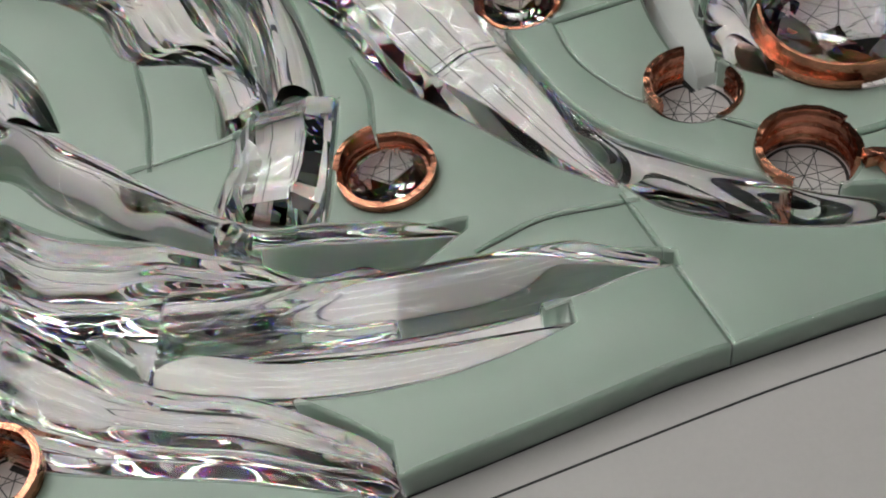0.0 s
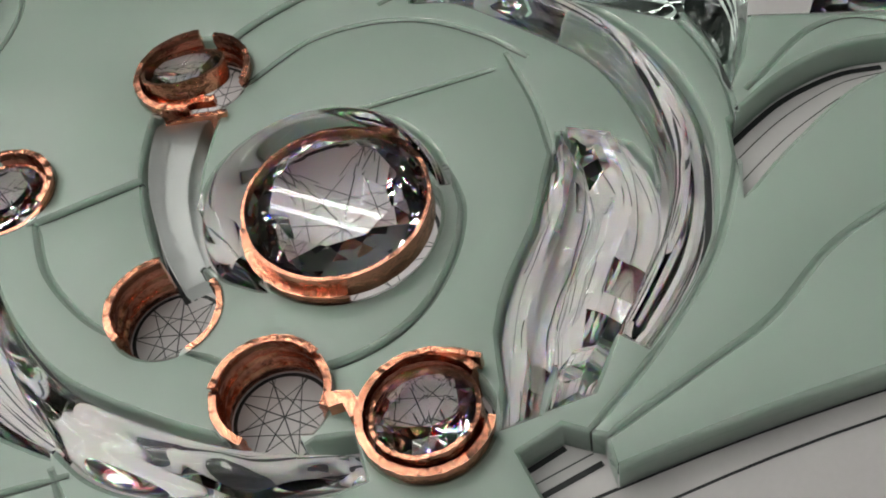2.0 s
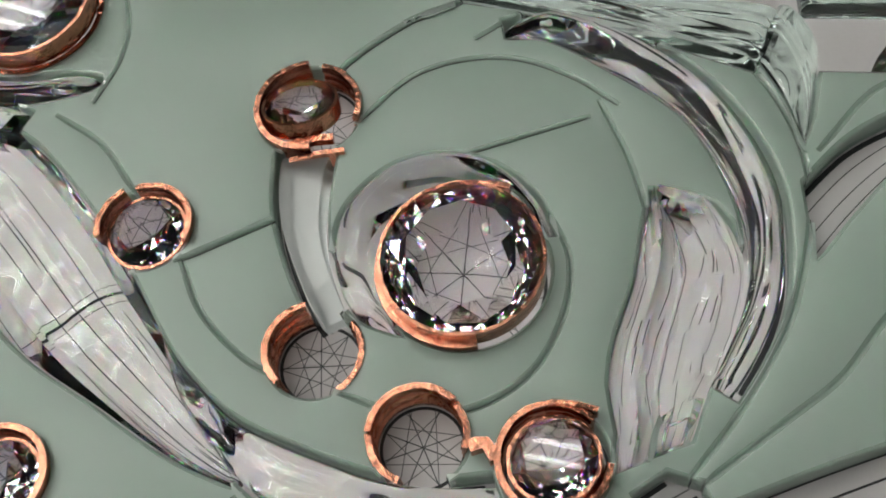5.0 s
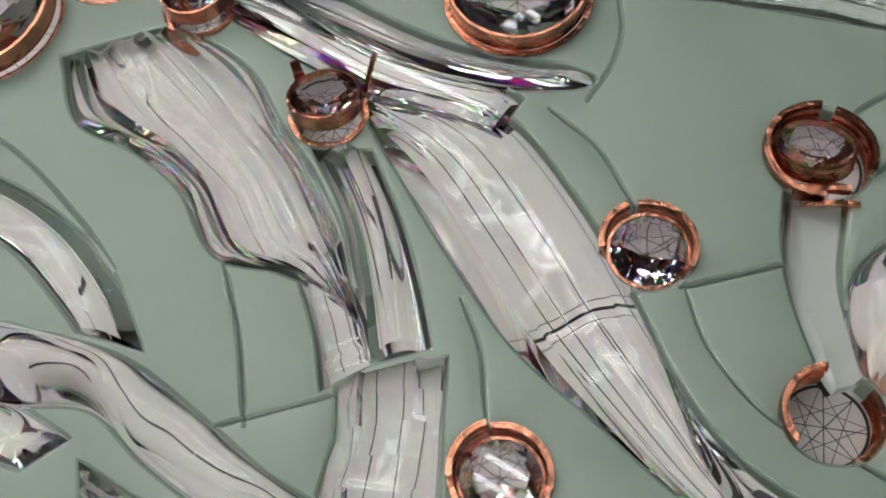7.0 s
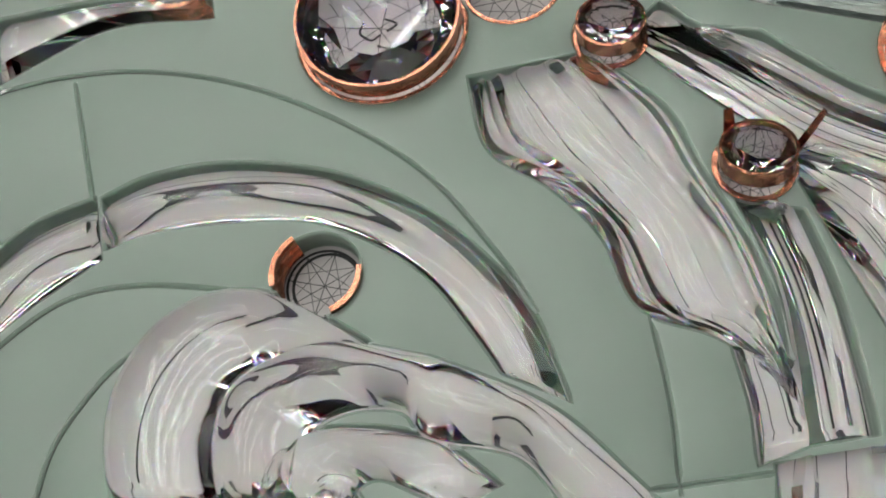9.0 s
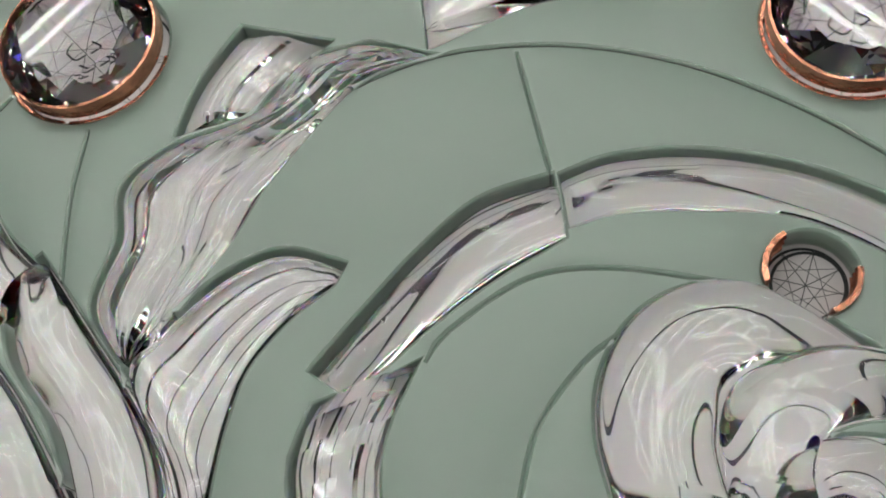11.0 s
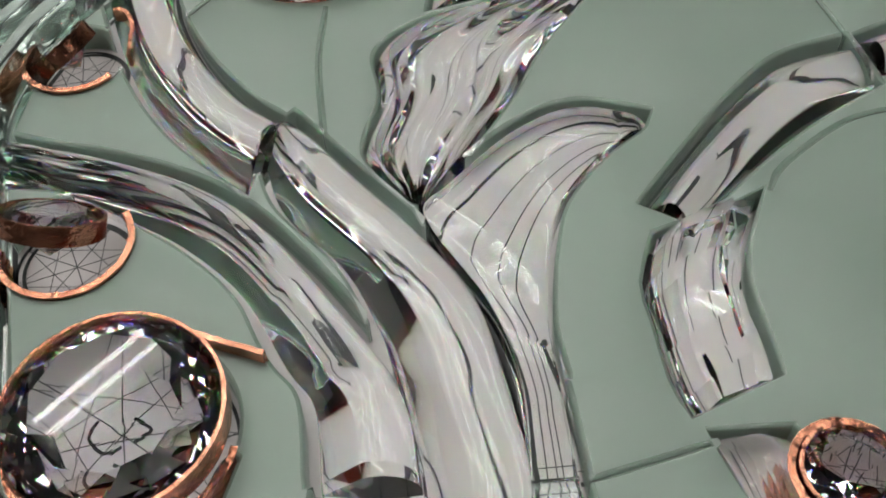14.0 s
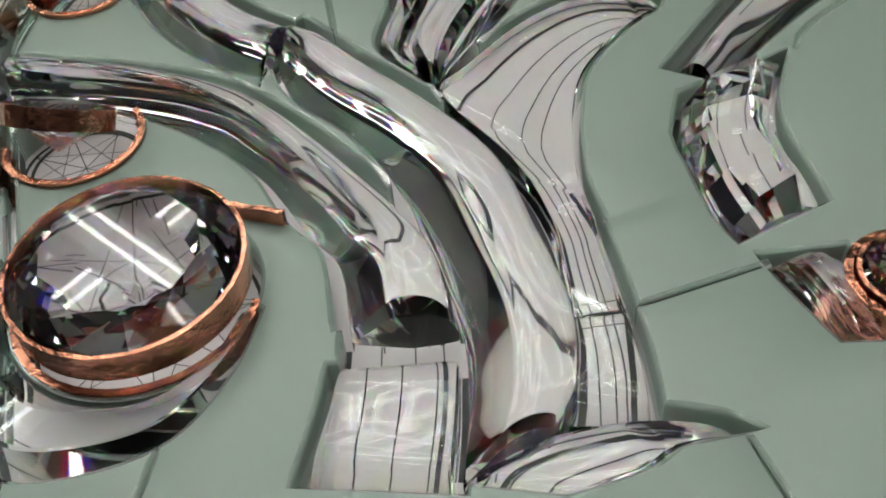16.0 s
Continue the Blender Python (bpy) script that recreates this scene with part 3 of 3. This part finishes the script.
def crystal(x, y, z, r, label, tilt=0, turn=0, band=4.5, seed=0, spin=0, open_to=360, **cut):
    """A faceted crystal with foil round its girdle."""
    gem = new("crystal", gem_mesh(r - 0.8, **(cut or {"inner": 0.5, "ledge": 0.4, "depth": 0.72})))
    gem.matrix_basis = pose(x * MM, y * MM, z * MM) @ pose(0, 0, 0, 0, 0, turn) @ pose(0, 0, 0, tilt) @ pose(0, 0, 0, 0, 0, spin)
    gem.visible_shadow = False
    v, f = foil(r - 0.4, -band * 0.62, band * 0.38, 0, open_to, 0.7, 0, seed, 0.0)
    piece("foil_band", v, f, COPPER, gem, "wrinkled copper foil band", 35)
    return tagged(gem, label, "crystal", "faceted crystals")


BIG = "large round faceted clear crystal wrapped in copper foil"
SMALL = "small round faceted clear crystal wrapped in copper foil"
for i, (x, y, r, z, tilt, arcs) in enumerate((
    (9.7, 11.8, 22.0, 14.5, 3, [(50, 262, 1.15)]), (-95.5, 148.6, 22.3, 14.5, 2, [(0, 360, 0.9)]), (-273.7, 167.9, 27.5, 16, 4, [(150, 405, 0.8)]),
    (-545.4, -35.7, 24.8, 17, 2, [(165, 355, 0.9, 5.5)]), (-530.5, 146.4, 28.4, 16, 4, [(185, 268, 0.8), (272, 360, 0.8)]), (166.3, -28.4, 22.0, 15.5, 0, [(0, 360, 0.85)]))):
    copper_ring(x, y, r + 0.6, 9.8, arcs, "wide copper foil ring lining a hole in frosted glass", 10 + i, 0)
    crystal(x, y, z, r, BIG, tilt, 0, seed=50 + i, spin=11 * i, band=6.2, k=10)

RING = "copper foil ring lining a round hole in frosted glass"
copper_ring(-33.8, 2.0, 12.2, 12.0, [(85, 210, 1.0), (285, 385, 0.7)], "broken copper foil ring over a drawn star", 100)
cup = copper_ring(-14.4, -28.4, 11.9, 12.0, [(25, 160, 1.0), (160, 232, 0.9), (-35, 25, 0.85)], "open copper foil ring over a drawn star", 110)
rim = copper_ring(14.8, -44.5, 13.2, 11.5, [(25, 335, 1.0)], "copper foil ring with a tilted crystal inside", 120)
ring_gap = copper_ring(-17.8, 78.3, 14.9, 11.5, [(75, 260, 1.0), (-35, 60, 0.9)], "copper foil ring broken by a gap", 130)
copper_ring(-70.9, 54.8, 12.8, 11, [(-40, 92, 1.0), (105, 180, 1.1)], "copper foil ring broken by a gap", 140)
copper_ring(-118.5, -3.9, 12.5, 11, [(-100, 95, 0.9), (98, 180, 1.25), (180, 258, 0.9)], RING, 150)
nest = copper_ring(-158.0, 112.8, 11.4, 8, [(150, 380, 1.0)], "torn copper foil ring with loose flaps", 160)
copper_ring(-198.8, 160.9, 11.4, 8, [(120, 400, 1.0)], RING, 170)
copper_ring(-230.8, 184.5, 16.5, 8, [(0, 360, 1.0)], RING, 180)
copper_ring(-593.2, 87.6, 14.8, 9.5, [(165, 330, 1.0)], RING, 190)
copper_ring(-574.2, 16.4, 16.6, 9.5, [(190, 400, 1.0)], RING, 200)
copper_ring(-287.4, 79.8, 13.0, 11.5, [(125, 200, 1.0), (-65, 10, 0.9)], "broken copper foil ring over a drawn star", 210)
for x, y, r in ((-287.4, 79.8, 10.6), (-593.2, 87.6, 12.4), (-574.2, 16.4, 14.2)):
    pen([(x + 0.8 + r * math.cos(2 * math.pi * i / 48), y + r * math.sin(2 * math.pi * i / 48)) for i in range(48)], 1.0, closed=True, z=0.2)
copper_ring(-218.2, -71.8, 12.0, 12, [(0, 360, 1.0)], RING, 220)
copper_ring(-389.3, -38.5, 12.0, 12, [(0, 360, 1.0)], RING, 230)
copper_ring(-348.5, 194.4, 13.0, 9.5, [(150, 390, 1.0)], RING, 240)


def place(name, dx=0.0, dy=0.0):
    return PLACES[name][0] + dx, PLACES[name][1] + dy


PLACES = {"S1": (14.8, -44.5), "S2": (-17.8, 78.3), "S3": (-70.9, 54.8), "S4": (-118.5, -3.9), "S5": (-158.0, 112.8), "S6": (-198.8, 160.9), "S7": (-593.2, 87.6), "S8": (-574.2, 16.4), "S11": (-389.3, -38.5), "J1": (9.7, 11.8), "J3": (-273.7, 167.9), "J4": (-545.4, -35.7), "J5": (-530.5, 146.4), "Hb": (-14.4, -28.4)}
crystal(*place("S1", 0, -1), 11, 11.4, SMALL, -10, 15, seed=70)
crystal(*place("S2", -2, 0), 11, 11.5, SMALL, -18, -10, seed=71)
crystal(*place("S3", 0, -1), 8.5, 11.6, "small round smoky grey faceted crystal in copper foil", 3, 0, 0.1, seed=72)
crystal(*place("S4", 0, -1), 8, 11.4, SMALL, 0, 0, 0.1, seed=73)
crystal(*place("S5"), 16, 11.2, SMALL, -14, 0, seed=74)
crystal(*place("S6"), 15, 11.0, SMALL, -6, 10, seed=75)
crystal(*place("S7", -3, 1), 12, 10.5, SMALL, -40, 70, seed=76)
crystal(*place("S8", -3, 3), 15, 13.5, SMALL, -36, -12, seed=77)
crystal(*place("S11"), 12, 11, SMALL, 0, 0, seed=78)


def foil_strip(points, z0, z1, parent, thick=0.9, name="foil_tail"):
    """A loose stretch of copper foil standing along a line, in millimetres."""
    p = smooth_line(points, 1.6)
    d = np.gradient(p, axis=0)
    d /= np.maximum(np.hypot(d[:, 0], d[:, 1]), 1e-6)[:, None]
    nrm = np.stack([-d[:, 1], d[:, 0]], 1) * thick / 2
    rnd = random.Random(len(p))
    ox, oy = parent.location.x / MM, parent.location.y / MM
    v, f = [], []
    for q, m in zip(p, nrm):
        top = z1 + rnd.uniform(-0.25, 0.25)
        for side, z in ((1, z0), (1, top), (-1, top), (-1, z0)):
            v.append(((q[0] + side * m[0] - ox) * MM, (q[1] + side * m[1] - oy) * MM, z * MM))
    for i in range(len(p) - 1):
        for j in range(4):
            f.append((4 * i + j, 4 * i + (j + 1) % 4, 4 * i + 4 + (j + 1) % 4, 4 * i + 4 + j))
    f += [(3, 2, 1, 0), tuple(4 * (len(p) - 1) + j for j in range(4))]
    return piece(name, v, f, COPPER, parent, smooth=40)


def flap(x, y, z, length, width, parent, turn, lean):
    """A bent scrap of foil that stands off its ring."""
    v, f = box_mesh(-width / 2 * MM, width / 2 * MM, -0.25 * MM, 0.25 * MM, 0, length * MM)
    v = [(a * (1 - 0.35 * c / (length * MM)), b + 0.15 * c * c / (length * MM), c) for a, b, c in v]
    ob = piece("foil_flap", v, f, COPPER, parent)
    ob.matrix_basis = pose(x * MM, y * MM, z * MM, lean, 0, turn)
    return ob


big_ring = [o for o in scene.objects if o.name.startswith("copper_ring") and o.parent is None]
j1, j4 = place("J1"), place("J4")
foil_strip([(j1[0] + 22.4 * math.cos(radians(a)) * g, j1[1] + 22.4 * math.sin(radians(a)) * g) for a, g in ((130, 1.02), (105, 1.02), (80, 1.03), (55, 1.06), (42, 1.12))], 8, 15.5, big_ring[0], 1.6)
foil_strip([(j4[0] + 24.5 * math.cos(radians(a)) * g, j4[1] + 24.5 * math.sin(radians(a)) * g) for a, g in ((120, 1.03), (95, 1.04), (70, 1.08), (50, 1.2), (35, 1.42))], 7, 13, big_ring[3], 1.4)
s1, hb, s2 = place("S1"), place("Hb"), place("S2")
foil_strip([(hb[0] + 11, hb[1] - 7), (hb[0] + 15, hb[1] - 7.5), (s1[0] - 13, s1[1] + 4)], 8.5, 12, cup, 3.2, "foil_tab")
foil_strip([(s2[0] - 9.5, s2[1] - 12), (s2[0] - 2, s2[1] - 12.5), (s2[0] + 4.5, s2[1] - 14)], 9.5, 12, ring_gap, 2.2, "foil_tab")
foil_strip([(s2[0] - 9.5, s2[1] - 16), (s2[0] - 2, s2[1] - 16.5), (s2[0] + 6.5, s2[1] - 18)], 3, 9.9, ring_gap, 1.6, "foil_tab")
foil_strip([(s1[0] + 13.2 * math.cos(radians(a)) * g, s1[1] + 13.2 * math.sin(radians(a)) * g) for a, g in ((95, 1.0), (70, 1.02), (45, 1.08), (28, 1.2))], 7, 13, rim, 1.3)
for fx, fy, fz, fl, fw, ft, fb in ((-10, 5, 12, 7, 5, 60, 20), (-7, 9, 13, 8, 4, 20, -15), (11.5, 3, 11, 17, 2.6, -60, -14), (10, -3, 7, 8, 4, -70, 10), (2, -10.5, 5, 6, 9, 0, 30)):
    flap(fx, fy, fz, fl, fw, nest, ft, fb)

foil_strip([(-586, 107.5), (-582, 106.5), (-578.5, 101), (-577, 94), (-575.5, 86)], 8, 12.5, next(o for o in big_ring if abs(o.location.x + 0.5932) < 1e-4), 1.2, "foil_loop")
hanger = next(o for o in big_ring if abs(o.location.x - 0.1663) < 1e-4)
for k in range(7):
    hx, hy = 169 - 1.9 * k + 0.7 * (-1) ** k, -52 - 2.4 * k
    foil_strip([(hx - 1.3, hy - 0.6), (hx, hy + 0.9), (hx + 1.4, hy - 0.5)], 9.3 if k < 5 else 4.0, 12.2 if k < 5 else 10.5, hanger, 1.5, "foil_curl")

# marks on the paper seen through the crystals, as plain strokes
for spot in ("J3", "J4", "J5"):
    mx, my = place(spot)
    pen([(mx - 6, my + 3), (mx - 7, my - 1), (mx - 3, my - 4), (mx, my - 2)], 0.8, "pen_mark", step=1)
    pen([(mx + 1, my + 4), (mx + 5, my + 2), (mx + 2, my - 1)], 0.8, "pen_mark", step=1)
    pen([(mx - 1, my - 6), (mx + 3, my - 7), (mx + 5, my - 5)], 0.8, "pen_mark", step=1)

# cross marks drawn over the strip lines
for bold_line in ([(-111, 34.5), (-99.5, 35.5), (-89.5, 39.5), (-79.5, 40)], [(-192, 69), (-188, 50.5), (-186, 21)], [(-193.5, 20.5), (-186, 22)], [(-167, 24), (-151, 29), (-140, 30)], [(-453.5, -39.5), (-443.5, -38)], [(-453.5, -2.5), (-448, -18), (-445.5, -36.5), (-445, -62.5)], [(26, -42.5), (25.5, -49.5)], [(29, -39), (27.5, -49.5)]):
    pen(bold_line, 1.1)
for tick in ([(-111, 34.5), (-99.5, 35.5), (-89.5, 39.5), (-79.5, 40)], [(-453.5, -39.5), (-443.5, -38)]):
    for off in (3.2, -3.2):
        pen([(a, b + off) for a, b in tick], 0.28, mat=PENCIL)

# ---- clear border glass ----
TOP = [(-150, 170), (-34.5, 137), (12, 118.5), (66, 82), (123, 38.5), (188, 11), (211.5, -2), (260, -24)]
SIDE = [(-560, -80), (-587, 5.5), (-568.5, -46), (-602, 53), (-601.5, 93.5), (-590.5, 120), (-585, 142), (-572, 180)]
strip("rough greenish clear glass along the panel's top edge", 14, "wave", *((a, b + 1, a + 4, b + 10) for a, b in TOP[:4]), (107.5, 45, 125, 63), mat=BORDER, name="border_glass", lines=0)
strip("second rough greenish clear glass bar along the top edge", 12, "bevel", *((a + 5, b + 12, a + 10, b + 24) for a, b in TOP[:4]), mat=BORDER, name="border_glass", lines=0, bold=1)
strip("rough greenish clear glass behind the leaf-shaped block", 12, "wave", *((a + 8, b + 25, a + 14, b + 42) for a, b in TOP[4:]), mat=BORDER, name="border_glass", lines=0)
strip("cut clear glass block with a leaf-shaped front", 15, "ridge", (140, 37, 142, 38.5), (148, 34, 156.5, 47), (167, 26, 176, 42), (186.5, 18, 195.5, 33.5), (190.5, 16.5, 200, 31), lines=1, bold=1)
strip("thin clear glass rod beside the leaf-shaped block", 9, "bevel", (192.5, 15.5, 196, 20), (205, 9.5, 208, 14), (216, 3.5, 219.5, 8.5), lines=0, bold=1)
strip("second thin clear glass rod beside the first", 9, "bevel", (196.5, 21, 200.5, 26), (208.5, 15, 212, 20), (220, 9, 223.5, 14.5), lines=0, bold=1)
strip("chipped clear glass wedge between frosted pieces", 13, "ridge", (109.5, 51.5, 126.5, 68.5), (111, 31.5, 128.5, 49.5), (108, 16.5, 114.5, 24.5), mat=BORDER, lines=1, ripple=0.1)
for k in range(4):
    strip("rough greenish clear glass bar along the panel's side", 15 - 2 * (k % 2), "bevel", *((a - 12 - 12.5 * k, b + 2, a - 1 - 12.5 * k, b) for a, b in SIDE), mat=BORDER, name="border_glass", lines=0, bold=2)

# ---- frosted sheet, cut into its pieces ----
JOINTS = [
    [(-62, 42), (-34, 45.5)], [(-63, 40.5), (-60.5, 23.5), (-51.5, 6), (-40.5, -5)], [(-29, -12), (-15, -22.5), (1.5, -25.5), (17.5, -21), (30, -9), (37, 6), (36.5, 21)], [(18, 47.5), (55, 47)], [(-3, 70.5), (14.5, 79.5), (31.5, 79.5), (46.5, 73.5), (59, 61), (65.5, 50.5)], [(-10.5, 85.5), (1, 93), (20.5, 100), (31, 101)], [(-90, 102.5), (-79.5, 88.5), (-73, 70)], [(-123, 43.5), (-120, 30), (-120.5, 14)], [(-189.5, 64), (-185.5, 41), (-184, 19)], [(-193, 17), (-158, 22.5)], [(-78.5, 107.5), (-70.5, 118), (-65.5, 130.5), (-64.5, 141.5)],
]
JOINTS += [[(-476.5, 72.5), (-450, 119.5), (-413.5, 146.5), (-373.5, 155.5), (-333.5, 152), (-295, 138), (-258.5, 115), (-234, 86.5), (-223, 69.5)], [(-378.5, 149.5), (-364, 106.5)], [(-393.5, 46), (-389, 53.5), (-368, 71.5), (-343, 77), (-307.5, 74.5)], [(-363.5, 7), (-360.5, 27.5), (-349.5, 47), (-340, 56.5)], [(-521, 111.5), (-519.5, 87), (-512.5, 52)], [(-565, 106.5), (-554.5, 124)], [(-446, -42.5), (-440, -40.5), (-418, -32)], [(-61, -31), (-49.5, -80)], [(-97.5, -35.5), (-82, -30.5), (-61, -31)]]
JOINTS += [[(43, -61.5), (72, -52), (87.5, -46.5), (105.5, -35.5), (122.5, -30), (140, -28)], [(39, 87), (60.5, 92), (82.5, 85), (99.5, 64), (107.5, 40.5), (107.5, 18), (102, 0.5), (93.5, -14.5), (80.5, -31), (61, -47), (45.5, -57)], [(113.5, 15.5), (134.5, 27), (149.5, 24.5), (162.5, 5.5)], [(-425.5, -75.5), (-422, -85.5)], [(-533, -75), (-534, -84.5)], [(62.5, 48.5), (63, 30), (61, 10.5)], [(20.5, 100), (36.5, 101.5), (45, 105.5)]]


def joint(points, wide=0.07):
    p = smooth_line(points, 3.0)
    d = np.gradient(p, axis=0)
    d /= np.maximum(np.hypot(d[:, 0], d[:, 1]), 1e-6)[:, None]
    p[0] -= d[0] * 2.5
    p[-1] += d[-1] * 2.5
    nrm = np.stack([-d[:, 1], d[:, 0]], 1) * wide / 2
    return [tuple(q) for q in p + nrm] + [tuple(q) for q in (p - nrm)[::-1]]


def cut_sheet(outline, cuts, thick=9.2, round_edge=1.3):
    from mathutils.geometry import delaunay_2d_cdt
    verts, faces = [], []
    for poly in [outline] + cuts:
        faces.append(list(range(len(verts), len(verts) + len(poly))))
        verts += [Vector((float(a), float(b))) for a, b in poly]
    v, _, tris, _, _, _ = delaunay_2d_cdt(verts, [], faces, 1, 0.01)
    mid = np.array([sum((v[q] for q in t), Vector((0, 0))) / 3 for t in tris])

    def inside(poly):
        p = np.array(poly, float)
        a, b = p, np.roll(p, -1, 0)
        x, y = mid[:, :1], mid[:, 1:]
        up = (a[:, 1] <= y) & (b[:, 1] > y)
        down = (a[:, 1] > y) & (b[:, 1] <= y)
        cross = (b[:, 0] - a[:, 0]) * (y - a[:, 1]) - (x - a[:, 0]) * (b[:, 1] - a[:, 1])
        return ((up & (cross > 0)).sum(1) - (down & (cross < 0)).sum(1)) != 0

    held = inside(outline)
    for poly in cuts:
        held &= ~inside(poly)
    keep = [i for i in range(len(tris)) if held[i]]
    owner, edge_of = {i: i for i in keep}, {}

    def root(i):
        while owner[i] != i:
            owner[i] = owner[owner[i]]
            i = owner[i]
        return i

    for i in keep:
        t = tris[i]
        for a, b in zip(t, t[1:] + t[:1]):
            key = (min(a, b), max(a, b))
            if key in edge_of:
                owner[root(i)] = root(edge_of[key])
            else:
                edge_of[key] = i
    groups = {}
    for i in keep:
        groups.setdefault(root(i), []).append(i)
    return v, tris, [g for _, g in sorted(groups.items())]


def slab(parent, name, v, tris, border, ways, used, middle, steps, mats):
    """A sheet over the triangles; its rim falls in steps of (inset, height), in millimetres."""
    at, pts, rings = {}, [], {}

    def put(q, off, z):
        m = ways.get(q, Vector((0, 0))) * off
        pts.append(((v[q].x + m.x - middle[0]) * MM, (v[q].y + m.y - middle[1]) * MM, z * MM))
        return len(pts) - 1

    for q in used:
        at[q] = put(q, *steps[0])
    for q in ways:
        rings[q] = [at[q]] + [put(q, *step) for step in steps[1:]]
    faces = [tuple(at[q] for q in t) for t in tris]
    flat = len(faces)
    for a, b in border:
        for k in range(len(steps) - 1):
            faces.append((rings[a][k], rings[a][k + 1], rings[b][k + 1], rings[b][k]))
    ob = piece(name, pts, faces, mats[0], parent, smooth=50)
    if len(mats) > 1:
        ob.data.materials.append(mats[1])
        ob.data.polygons.foreach_set("material_index", [0] * flat + [1] * (len(faces) - flat))
    return ob


def glass_pieces():
    side = smooth_line([(-480, -160), (-124, -92), (-47.5, -77.5), (64.5, -66), (160, -66.5), (262, -66)], 6)
    outline = [tuple(q) for q in side] + TOP[::-1] + [(-300, 225), (-450, 230), (-572, 215)] + SIDE[::-1] + [(-555, -160)]
    v, tris, groups = cut_sheet(outline, CUTS + [joint(j) for j in JOINTS])
    rnd = random.Random(5)
    for g in groups:
        area = sum(abs((v[tris[i][1]] - v[tris[i][0]]).cross(v[tris[i][2]] - v[tris[i][0]])) / 2 for i in g)
        if area < 30:
            continue
        count = {}
        for i in g:
            t = tris[i]
            for a, b in zip(t, t[1:] + t[:1]):
                count[(a, b)] = 1
        border = [(a, b) for a, b in count if (b, a) not in count]
        inward = {}
        for a, b in border:
            d = (v[b] - v[a]).normalized()
            n2 = Vector((-d.y, d.x))
            for q in (a, b):
                inward[q] = inward.get(q, Vector((0, 0))) + n2
        used = sorted({q for i in g for q in tris[i]})
        thick = 9.2 + rnd.uniform(-0.6, 0.6)
        cx = sum((v[q].x for q in used)) / len(used)
        cy = sum((v[q].y for q in used)) / len(used)
        ways = {q: m.normalized() if m.length > 1e-6 else Vector((0, 0)) for q, m in inward.items()}
        ob = empty("frosted_glass_piece", (cx * MM, cy * MM, 0))
        slab(ob, "frosted_core", v, [tris[i] for i in g], border, ways, used, (cx, cy), ((1.3, thick - 0.7), (0.75, thick - 0.9), (0.5, thick - 1.4), (0.5, 0.3)), [FROSTED])
        shell = slab(ob, "clear_face", v, [tris[i] for i in g], border, ways, used, (cx, cy), ((1.0, thick), (0.3, thick - 0.2), (0.0, thick - 0.7), (0.0, 0.3)), [RIM, EDGE])
        shell.visible_shadow = False
        tagged(ob, "pale green frosted glass piece with rounded edges" if area > 1500 else "small pale green frosted glass piece", "glass piece", "frosted glass pieces")


glass_pieces()

# ---- drawn border on the paper ----
pen([(-480, -162), (-124, -92), (-47.5, -77.5), (64.5, -66), (160, -66.5), (262, -67.5)], 0.7, step=10)
pen([(-480, -166), (-108.5, -97), (-16.5, -82), (76.5, -71), (166, -72.5), (262, -74)], 0.6, step=10)
